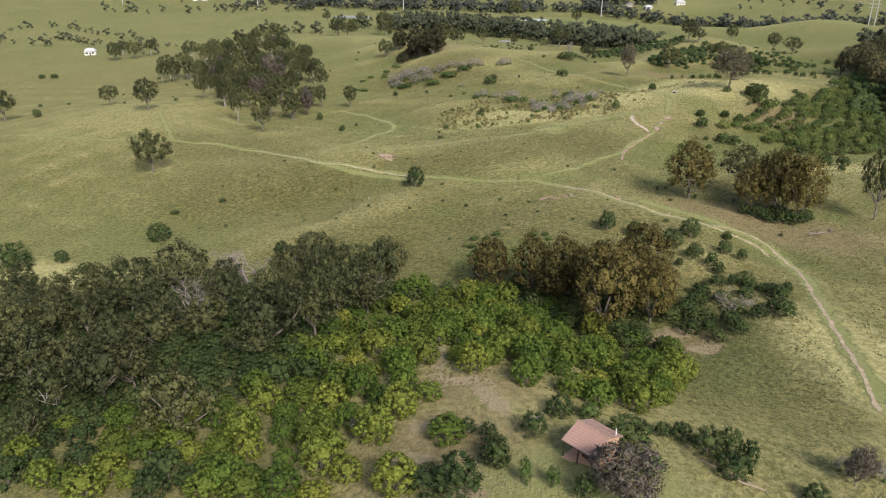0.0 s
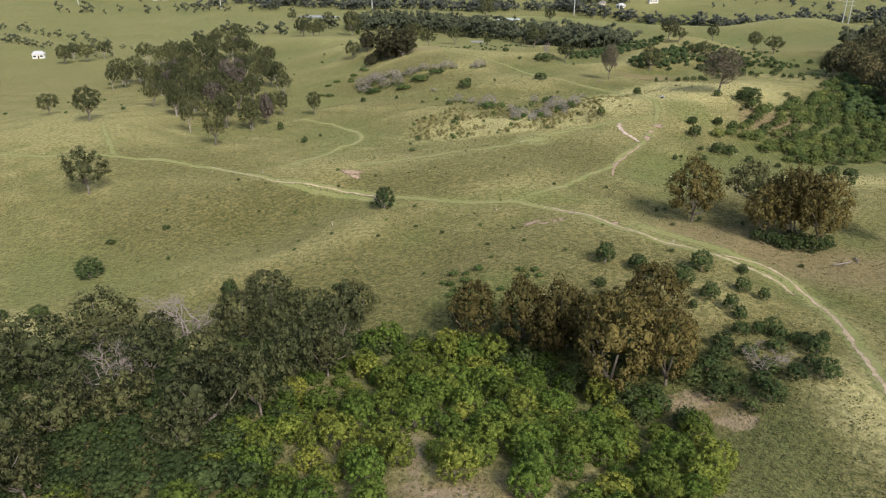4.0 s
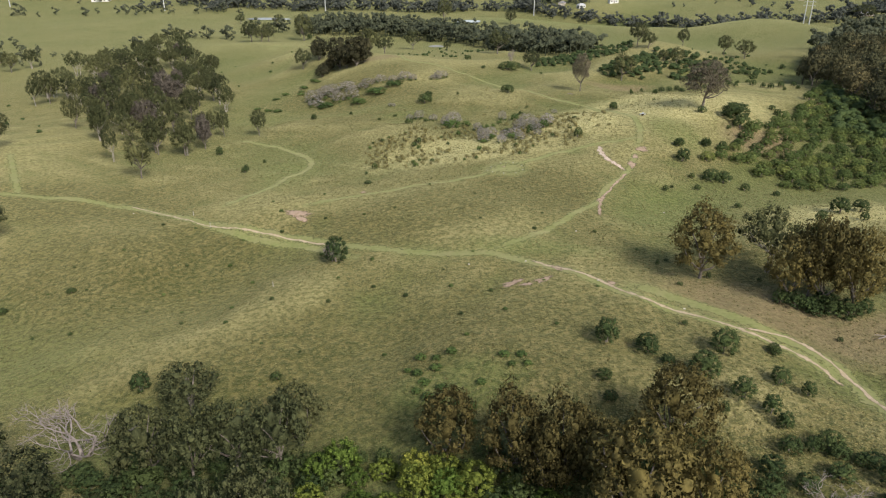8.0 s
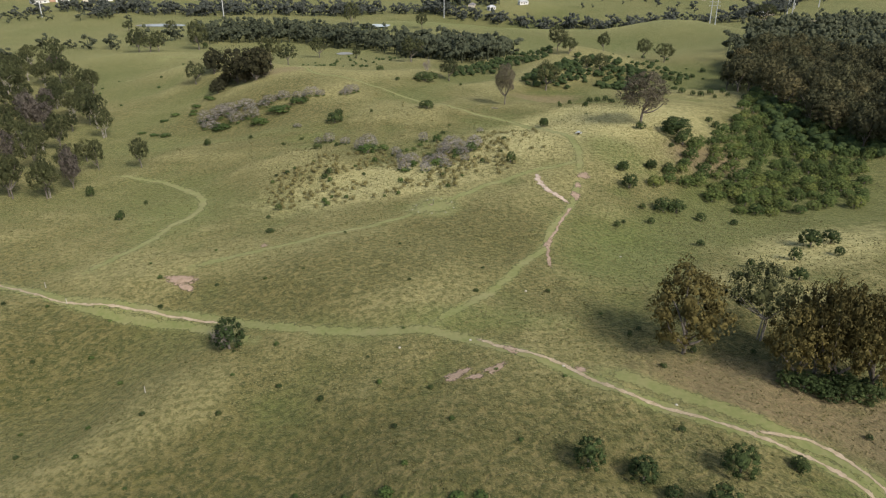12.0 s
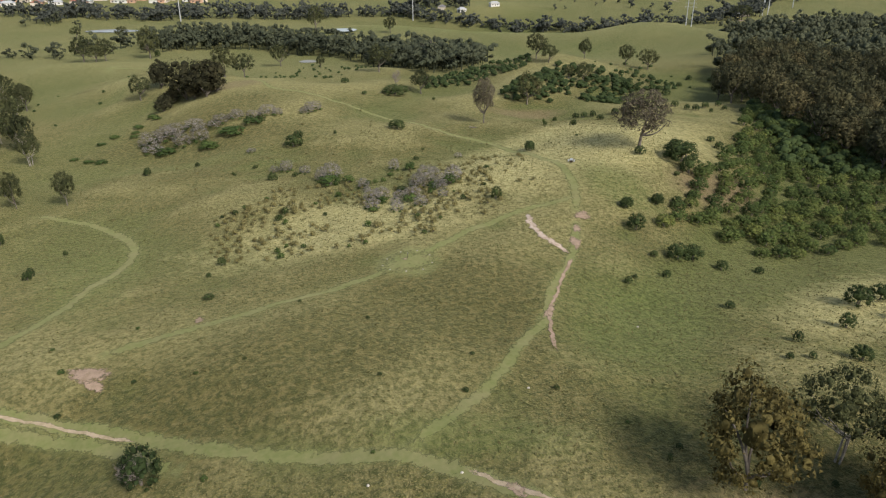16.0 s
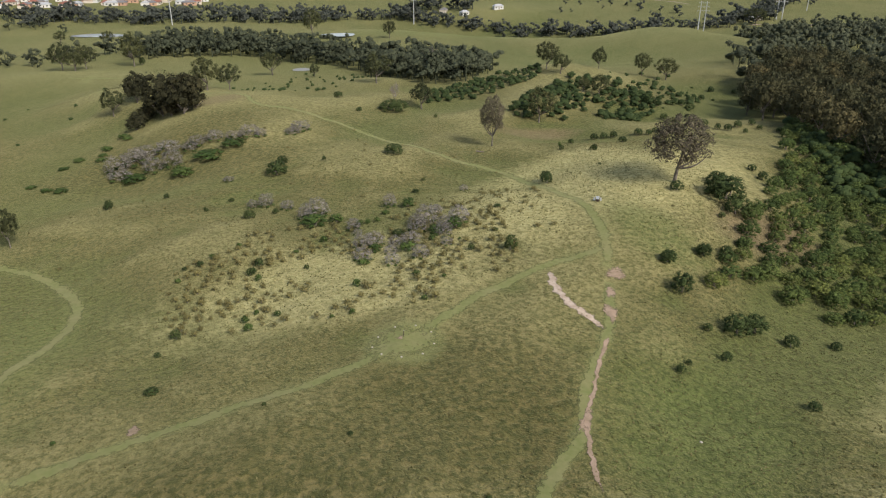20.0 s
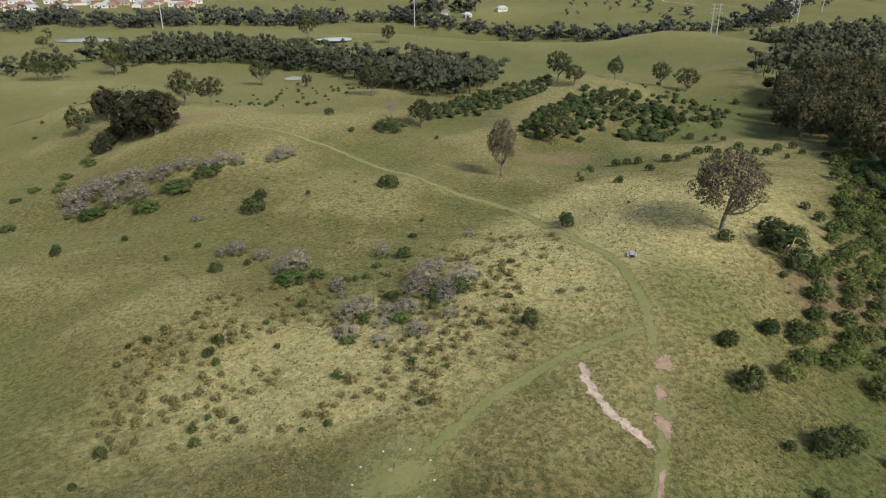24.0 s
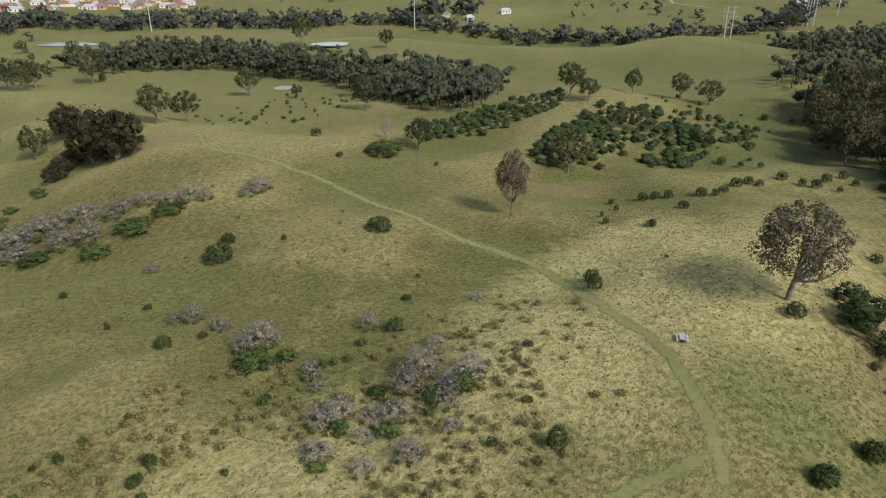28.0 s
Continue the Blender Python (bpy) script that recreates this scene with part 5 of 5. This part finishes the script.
def pole(x, y, z0, z1, r0, r1, sides=8):
    bm = bmesh.new()
    bmesh.ops.create_cone(bm, cap_ends=True, segments=sides, radius1=r0, radius2=r1, depth=z1 - z0, matrix=Matrix.Translation((x, y, (z0 + z1) / 2)))
    return bm


def face_mesh(points, faces):
    bm = bmesh.new()
    vs = [bm.verts.new(p) for p in points]
    for f in faces:
        bm.faces.new([vs[i] for i in f])
    bmesh.ops.recalc_face_normals(bm, faces=bm.faces)
    return bm


TILE = plain_material("terracotta_tile", (0.4, 0.25, 0.2), (0.29, 0.175, 0.14), 0.4, 0.85)
# Back slope's tiles: the same tile darkened, its shade put into the colour.
TILE_SHADED = plain_material("shaded_tile", (0.3, 0.195, 0.165), (0.22, 0.14, 0.115), 0.4, 0.85)
BRICK = plain_material("salmon_brick", (0.5, 0.32, 0.22), (0.4, 0.25, 0.17), 0.25, 0.9)
SLAB = plain_material("terracotta_paving", (0.48, 0.3, 0.21), (0.4, 0.25, 0.18), 0.3, 0.9)
DARK_WOOD = plain_material("dark_timber", (0.08, 0.055, 0.04), (0.05, 0.035, 0.028), 0.2, 0.8)
WHITE = plain_material("white_paint", (0.66, 0.65, 0.62), (0.52, 0.51, 0.48), 0.6, 0.6)
STEEL = plain_material("pale_galvanised_steel", (0.55, 0.56, 0.57), (0.42, 0.43, 0.44), 0.3, 0.45, 0.3)
STONE = plain_material("pale_sandstone", (0.5, 0.46, 0.39), (0.36, 0.33, 0.27), 0.2, 0.9, 0.0, 0.03)
CREAM = plain_material("cream_render", (0.62, 0.55, 0.46), (0.5, 0.44, 0.37), 0.8, 0.85)
ROOF_GREY = plain_material("grey_roof", (0.22, 0.21, 0.21), (0.15, 0.145, 0.15), 0.8, 0.7)
ROOF_RED = plain_material("red_roof", (0.3, 0.13, 0.09), (0.2, 0.09, 0.07), 0.8, 0.8)
ROOF_PALE = plain_material("pale_metal_roof", (0.46, 0.46, 0.47), (0.36, 0.365, 0.37), 0.8, 0.4)
GLASS_DARK = plain_material("dark_window_glass", (0.05, 0.06, 0.07), (0.03, 0.035, 0.04), 0.5, 0.12)


# ---- the hut ----
def build_hut():
    """Local x runs along the ridge, y from the open porch to the back."""
    z = float(ground(15.65, 60.15))
    hut = tagged(new("hut"), "small brick shelter with terracotta tiled gable roof and porch", "hut")
    hut.matrix_world = pose(15.65, 60.15, z, 0, 0, -47.8)
    hl, hw, eave, ridge = 2.05, 2.6, 2.55, 3.6
    part("floor_slab", boxed(-1.95, -2.5, -0.4, 1.95, 2.4, 0.28, bevel=0.02), SLAB, hut, "terracotta paved porch floor")
    for x0, y0, x1, y1 in ((-1.8, 2.1, 1.8, 2.3), (-1.8, -0.9, 1.8, -0.7), (-1.8, -0.7, -1.6, 2.1), (1.6, -0.7, 1.8, 2.1)):
        part("wall", boxed(x0, y0, 0.28, x1, y1, eave), BRICK, hut)
    for x in (-1.8, 1.8):
        t = 0.1
        part("gable", face_mesh([(x - t, -0.8, eave), (x - t, 2.3, eave), (x - t, 0, ridge - 0.22), (x + t, -0.8, eave), (x + t, 2.3, eave), (x + t, 0, ridge - 0.22)],
                                [(0, 1, 2), (3, 5, 4), (0, 3, 4, 1), (1, 4, 5, 2), (2, 5, 3, 0)]), BRICK, hut)
    door = part("door", boxed(-0.45, -0.93, 0.3, 0.45, -0.9, 2.3), DARK_WOOD, hut)
    part("handle", boxed(0.3, -0.96, 1.25, 0.36, -0.93, 1.35), STEEL, door)
    for x in (-1.85, 0.0, 1.85):
        part("post", boxed(x - 0.06, -2.4, 0.28, x + 0.06, -2.28, eave - 0.1, bevel=0.01), DARK_WOOD, hut)
    part("beam", boxed(-1.95, -2.42, eave - 0.14, 1.95, -2.26, eave), DARK_WOOD, hut)
    roofs = []
    for s, mat in ((-1, TILE), (1, TILE_SHADED)):
        th = 0.08
        roofs.append(part("roof", face_mesh([(-hl, s * hw, eave - 0.05), (hl, s * hw, eave - 0.05), (hl, 0, ridge), (-hl, 0, ridge), (-hl, s * hw, eave - 0.05 - th), (hl, s * hw, eave - 0.05 - th), (hl, 0, ridge - th), (-hl, 0, ridge - th)],
                                            [(0, 1, 2, 3), (4, 5, 6, 7), (0, 1, 5, 4), (1, 2, 6, 5), (3, 0, 4, 7)]), mat, hut))
    # tiles: one slightly humped mesh shared by all
    bm = face_mesh([(-0.14, -0.19, 0.01), (0, -0.19, 0.055), (0.14, -0.19, 0.01), (-0.14, 0.19, 0.0), (0, 0.19, 0.03), (0.14, 0.19, 0.0), (-0.14, -0.19, -0.02), (0.14, -0.19, -0.02)],
                   [(0, 1, 4, 3), (1, 2, 5, 4), (0, 6, 7, 2, 1)])
    slope = math.atan2(ridge - eave + 0.05, hw)
    for roof, s, mat in zip(roofs, (-1, 1), (TILE, TILE_SHADED)):
        me = bpy.data.meshes.new("tile")
        bm.to_mesh(me)
        me.materials.append(mat)
        for r in range(8):
            for c in range(14):
                d = (r + 0.5) / 8
                ob = new("tile", me)
                ob.parent = roof
                y, zz = s * hw * (1 - d), eave - 0.05 + (ridge - eave + 0.05) * d + 0.012
                m = pose(-hl + 0.147 + c * 0.2930, y, zz, 0, 0, 180 if s > 0 else 0) @ Matrix.Rotation(slope, 4, "X")
                ob.matrix_local = m
    bm.free()
    cap = bmesh.new()
    bmesh.ops.create_cone(cap, cap_ends=True, segments=10, radius1=0.12, radius2=0.12, depth=2 * hl + 0.06, matrix=Matrix.Translation((0, 0, ridge)) @ Matrix.Rotation(radians(90), 4, "Y"))
    part("ridge_cap", cap, TILE, hut)
    part("gutter", boxed(-hl, -hw - 0.09, eave - 0.16, hl, -hw, eave - 0.08), DARK_WOOD, hut)
    part("vent_pipe", pole(1.7, 1.7, 2.9, 3.75, 0.07, 0.07), WHITE, hut, "white vent pipe")


build_hut()


# ---- small things ----
def build_bench():
    """A table with two seats on a steel frame, beside the path."""
    x, y = 90.6, 277.4
    table = tagged(new("picnic_table"), "pale picnic table with two seats beside the mown path", "picnic table")
    table.matrix_world = pose(x, y, float(ground(x, y)), 0, 0, 62)
    for k in range(4):
        part("plank", boxed(-1.0, -0.38 + k * 0.2, 0.72, 1.0, -0.2 + k * 0.2, 0.76, bevel=0.01), STEEL, table)
    for s in (-1, 1):
        part("seat", boxed(-1.0, s * 0.72 - 0.14, 0.42, 1.0, s * 0.72 + 0.14, 0.46, bevel=0.01), STEEL, table)
        part("leg", boxed(s * 0.7 - 0.04, -0.3, -0.1, s * 0.7 + 0.04, 0.3, 0.72), DARK_WOOD, table)
        part("cross_bar", boxed(s * 0.7 - 0.04, -0.8, 0.34, s * 0.7 + 0.04, 0.8, 0.42), DARK_WOOD, table)


build_bench()


def rock(seed, name, label, group, x, y, r, material=STONE):
    rng = random.Random(seed)
    bm = bmesh.new()
    bmesh.ops.create_icosphere(bm, subdivisions=2, radius=r)
    for v in bm.verts:
        v.co *= 1 + 0.28 * noise.noise(v.co / r * 1.3 + Vector((seed, 0, 0)))
        v.co.z *= 0.7
    me = bpy.data.meshes.new(name)
    bm.to_mesh(me)
    bm.free()
    me.materials.append(material)
    ob = tagged(new(name, me), label, "stone", group)
    ob.matrix_world = pose(x, y, float(ground(x, y)) + 0.1 * r, 0, 0, rng.uniform(0, 360))
    return ob


for k, (x, y) in enumerate(((19, 178), (52, 152), (41, 164.5), (30, 176), (-60, 226), (-118, 246), (70, 205), (44, 190), (100, 232), (60, 92))):
    rock(430 + k, "stone", "pale loose stone lying in grass", "loose stones", x, y, 0.22)
for k in range(9):
    a = radians(40 * k + 15)
    rock(450 + k, "ring_stone", "pale sandstone block set round a mown circle", "stones round the mown circle", 36.8 + 4.9 * math.cos(a), 235.4 + 4.5 * math.sin(a), 0.18)
post = tagged(new("marker_post"), "short timber post in a mown circle", "post")
post.matrix_world = pose(37.1, 236.6, float(ground(37.1, 236.6)))
part("shaft", pole(0, 0, -0.3, 1.1, 0.06, 0.05), DARK_WOOD, post)
part("cap", pole(0, 0, 1.1, 1.16, 0.08, 0.03), STEEL, post)
for x, y in ((-38.5, 213.5), (-44, 221), (-20, 181), (66, 88), (50, 62), (33, 52)):
    p = tagged(new("fence_post"), "weathered wooden post standing in grass", "post", "field posts")
    p.matrix_world = pose(x, y, float(ground(x, y)))
    part("shaft", pole(0, 0, -0.3, 1.2, 0.07, 0.06), STONE, p)
    part("cap", pole(0, 0, 1.2, 1.24, 0.07, 0.05), DARK_WOOD, p)


def fallen(x, y, length, turn, seed):
    """A fallen limb with a few side branches."""
    rng = np.random.default_rng(seed)
    log = tagged(new("fallen_branch"), "bleached fallen branch lying on grass", "log", "fallen branches")
    log.matrix_world = pose(x, y, float(ground(x, y)) + 0.12, 0, 0, turn)
    for k, (a, b, r) in enumerate((((0, 0, 0), (length, 0, 0.1), 0.16), ((length * 0.4, 0, 0.05), (length * 0.75, length * 0.3, 0.35), 0.09), ((length * 0.6, 0, 0.1), (length * 0.95, -length * 0.2, 0.25), 0.07))):
        ob = new("trunk" if k == 0 else "branch", tubes_mesh("branch", [(bend(a, b, rng, 5, 0.06), np.linspace(r, r * 0.5, 5))], DEAD_WOOD))
        ob.parent = log


fallen(83, 142, 4.5, 200, 1)
fallen(84.5, 340, 2.5, 150, 2)
fallen(9, 66, 3.4, 40, 3)
fallen(85, 144, 3.0, 250, 4)


# ---- far buildings, water, power line ----
def house_parts(name, label, category, group, roof_mat, wall_mat, l=14.0, w=9.0, h=3.0):
    root = tagged(new(name), label, category, group)
    part("wall", boxed(-l / 2, -w / 2, -1, l / 2, w / 2, h), wall_mat, root)
    o = 0.5
    part("roof", face_mesh([(-l / 2 - o, -w / 2 - o, h), (l / 2 + o, -w / 2 - o, h), (l / 2 + o, w / 2 + o, h), (-l / 2 - o, w / 2 + o, h), (-l / 2 + w * 0.35, 0, h + 2.2), (l / 2 - w * 0.35, 0, h + 2.2)],
                           [(0, 1, 5, 4), (2, 3, 4, 5), (1, 2, 5), (3, 0, 4), (0, 3, 2, 1)]), roof_mat, root)
    for x in (-l * 0.3, l * 0.25):
        part("window", boxed(x - 0.9, -w / 2 - 0.06, 1.0, x + 0.9, -w / 2 + 0.02, 2.2), GLASS_DARK, root)
    part("door", boxed(-0.5, -w / 2 - 0.06, 0, 0.5, -w / 2 + 0.02, 2.1), DARK_WOOD, root)
    return root


def copies(root, spots):
    for x, y, a in spots:
        copy_thing(root, pose(x, y, float(ground(x, y)), 0, 0, a))
    for ob in (*root.children_recursive, root):
        bpy.data.objects.remove(ob)


SUBURB = random.Random(8)
for mat, tint, walls in ((ROOF_RED, "red tiled", CREAM), (ROOF_GREY, "dark grey", BRICK), (ROOF_PALE, "pale metal", WHITE)):
    root = house_parts("house", "suburban bungalow with %s roof on far slope" % tint, "house", "suburb houses", mat, walls)
    spots = []
    for row in range(5):
        for k in range(6):
            x = -230 + k * 38 + SUBURB.uniform(-10, 10) + row * 6
            spots.append((x, 1010 + 0.18 * (x + 230) + row * 24 + SUBURB.uniform(-5, 5), SUBURB.choice((0, 90, 10, 80)) + SUBURB.uniform(-8, 8)))
    copies(root, spots)
for x, y, l, w, a, mat, walls, label in ((297, 932, 11, 6, 5, ROOF_PALE, WHITE, "white farm shed on a green hillside"), (528, 794, 18, 9, 10, ROOF_PALE, CREAM, "pale farmhouse among trees"), (257, 930, 9, 6, 20, ROOF_PALE, WHITE, "white house among trees"),
                                         (-272, 562, 8, 4.5, 15, ROOF_PALE, WHITE, "white farm sheds beside the woodland"), (-317, 985, 20, 10, 0, ROOF_PALE, WHITE, "pale long building on far rise"), (240, 955, 10, 7, 60, ROOF_GREY, CREAM, "grey-roofed house among trees"),
                                         (-250, 1000, 18, 9, 30, ROOF_GREY, WHITE, "grey-roofed house on far rise"), (660, 930, 18, 9, 0, ROOF_PALE, CREAM, "pale farm shed beyond the forest")):
    root = house_parts("farm_building", label, "building", "", mat, walls, l, w)
    root.matrix_world = pose(x, y, float(ground(x, y)), 0, 0, a)


def water_material():
    n = Nodes("pond_water")
    # Pale base colour stands in for bright sky reflected in the water.
    return n.finish((0.48, 0.48, 0.46), 0.12, bump=n.noise(1.5, 2), depth=0.01, gloss=0.8)


WATER = water_material()


def pond(cx, cy, rx, ry, turn, label):
    """A level sheet of water in a shallow bank of bare clay."""
    rng = np.random.default_rng(int(cx + cy))
    a = np.linspace(0, 2 * math.pi, 41)[:-1]
    wob = 1 + 0.1 * np.sin(2 * a + rng.uniform(0, 6)) + 0.07 * np.sin(3 * a + rng.uniform(0, 6))
    c, s = math.cos(radians(turn)), math.sin(radians(turn))
    u, v = rx * wob * np.cos(a), ry * wob * np.sin(a)
    x, y = cx + u * c - v * s, cy + u * s + v * c
    top = float(np.max(ground(x, y))) + 0.25
    bm = bmesh.new()
    bm.faces.new([bm.verts.new((px, py, top)) for px, py in zip(x, y)])
    me = bpy.data.meshes.new("pond")
    bm.to_mesh(me)
    bm.free()
    me.materials.append(WATER)
    tagged(new("water", me), label, "pond", kind="structure")
    V = np.concatenate([np.stack([cx + (x - cx) * k, cy + (y - cy) * k, z], 1) for k, z in ((0.97, np.full(40, top - 0.05)), (1.05, np.full(40, top + 0.35)), (1.35, ground(cx + (x - cx) * 1.35, cy + (y - cy) * 1.35) - 0.2))])
    f = [(r * 40 + j, r * 40 + (j + 1) % 40, (r + 1) * 40 + (j + 1) % 40, (r + 1) * 40 + j) for r in range(2) for j in range(40)]
    me = quick_mesh("pond_bank", V, np.array(f))
    me.materials.append(TRACK_SOIL if rx < 12 else MOWN)
    tagged(new("pond_bank", me), "low bank round a farm dam", "bank", kind="structure")


pond(-99, 812, 21, 12, -10, "pale reflecting farm dam in paddock")
pond(93, 742, 15, 10, -20, "pale farm dam on the grassy hill")
pond(50, 588, 5, 6, 10, "small muddy dam at the wood's edge")
pond(532, 830, 9, 8, 0, "far farm dam among trees")


def pylon(x, y, h, twin, turn):
    tower = tagged(new("power_pylon"), "tall pale steel power pylon with cross arms", "pylon", "power line pylons")
    tower.matrix_world = pose(x, y, float(ground(x, y)), 0, 0, turn)
    for s in ((-2.6, 2.6) if twin else (0.0,)):
        part("mast", pole(s, 0, -0.5, h, 0.55, 0.28), STEEL, tower)
        for k in range(3):
            z = h * (0.72 + 0.12 * k)
            part("cross_arm", boxed(s - 3.0 + 0.4 * k, -0.12, z, s + 3.0 - 0.4 * k, 0.12, z + 0.22), STEEL, tower)
            for e in (-2.6 + 0.4 * k, 2.6 - 0.4 * k):
                part("insulator", pole(s + e, 0, z - 1.0, z, 0.12, 0.08, 6), STEEL, tower)


for x, y, h, twin, turn in ((437, 751, 30, True, -30), (198, 924, 34, False, -15), (-46, 884, 34, False, -10), (-403, 942, 34, False, 0), (-220, 890, 34, False, 0), (600, 845, 28, True, -30), (640, 850, 28, False, -30), (555, 790, 24, True, -30)):
    pylon(x, y, h, twin, turn)

ribbon("gravel_road", [(505, 1010), (522, 985), (515, 965), (530, 945), (538, 925)], 2.2, PALE_SOIL, "pale gravel farm road on green hill", "road", 0.25, 0.1)
ribbon("gravel_road", [(500, 765), (522, 753), (528, 738), (545, 735), (560, 745), (600, 745)], 2.4, PALE_SOIL, "pale gravel road behind the forest", "road", 0.25, 0.1)
ribbon("dirt_track", [(40, 52), (44, 49), (46, 45)], 0.6, TRACK_SOIL, "pale eroded bank edge near the hut", "track", 0.07, 0.4, True)
ribbon("dirt_track", [(34, 55), (30, 58), (27, 62)], 0.5, TRACK_SOIL, "pale eroded bank edge near the hut", "track", 0.07, 0.4, True)


# ---- long grass ----
def tuft_material():
    n = Nodes("tussock")
    c = n.mix(n.island(), (0.11, 0.108, 0.04), (0.21, 0.19, 0.088))
    c = n.mix(n.span(n.noise(5, 3), 0.45, 0.65), c, n.mix(n.island(), (0.16, 0.15, 0.062), (0.32, 0.28, 0.14)))
    return n.finish(c, 0.9, thin=0.4, gloss=0.1)


def build_tufts(count=85000):
    """Tussocks of three leaning blades each, thickest where the grass is long."""
    rng = np.random.default_rng(9)
    x, y = rng.uniform(-75, 135, count), 75 + 270 * rng.random(count) ** 1.15
    keep = np.ones(count, bool)
    for line, width in PATHS.values():
        keep &= near_line(x, y, line, width) < 0.15
    keep &= np.hypot(x - 36.8, y - 235.4) > 6.6
    keep &= np.hypot(x - 15, y - 58) > 8
    x, y = x[keep], y[keep]
    z = ground(x, y)
    n = len(x)
    h = rng.uniform(0.08, 0.28, n)
    base = np.stack([x, y, z - 0.04], 1)
    V = []
    for k in range(3):
        a = rng.uniform(0, 6.3, n)
        side = np.stack([np.cos(a), np.sin(a), 0 * a], 1) * (h * rng.uniform(0.35, 0.8, n))[:, None]
        tip = base + np.stack([np.cos(a + 1.6) * h * 0.6, np.sin(a + 1.6) * h * 0.6, h], 1)
        V.append(np.stack([base - side, base + side, tip], 1))
    V = np.stack(V, 1).reshape(-1, 3)
    me = quick_mesh("grass_tufts", V, np.arange(len(V)).reshape(-1, 3), False)
    me.materials.append(tuft_material())
    tagged(new("grass_tufts", me), "long dry grass tussocks over the pasture", "grass", kind="stuff")


build_tufts()


def clear_patterns():
    """The unit plants have been copied; take them away."""
    for kind in KINDS:
        for root in kind:
            for ob in (*root.children_recursive, root):
                bpy.data.objects.remove(ob)


clear_patterns()
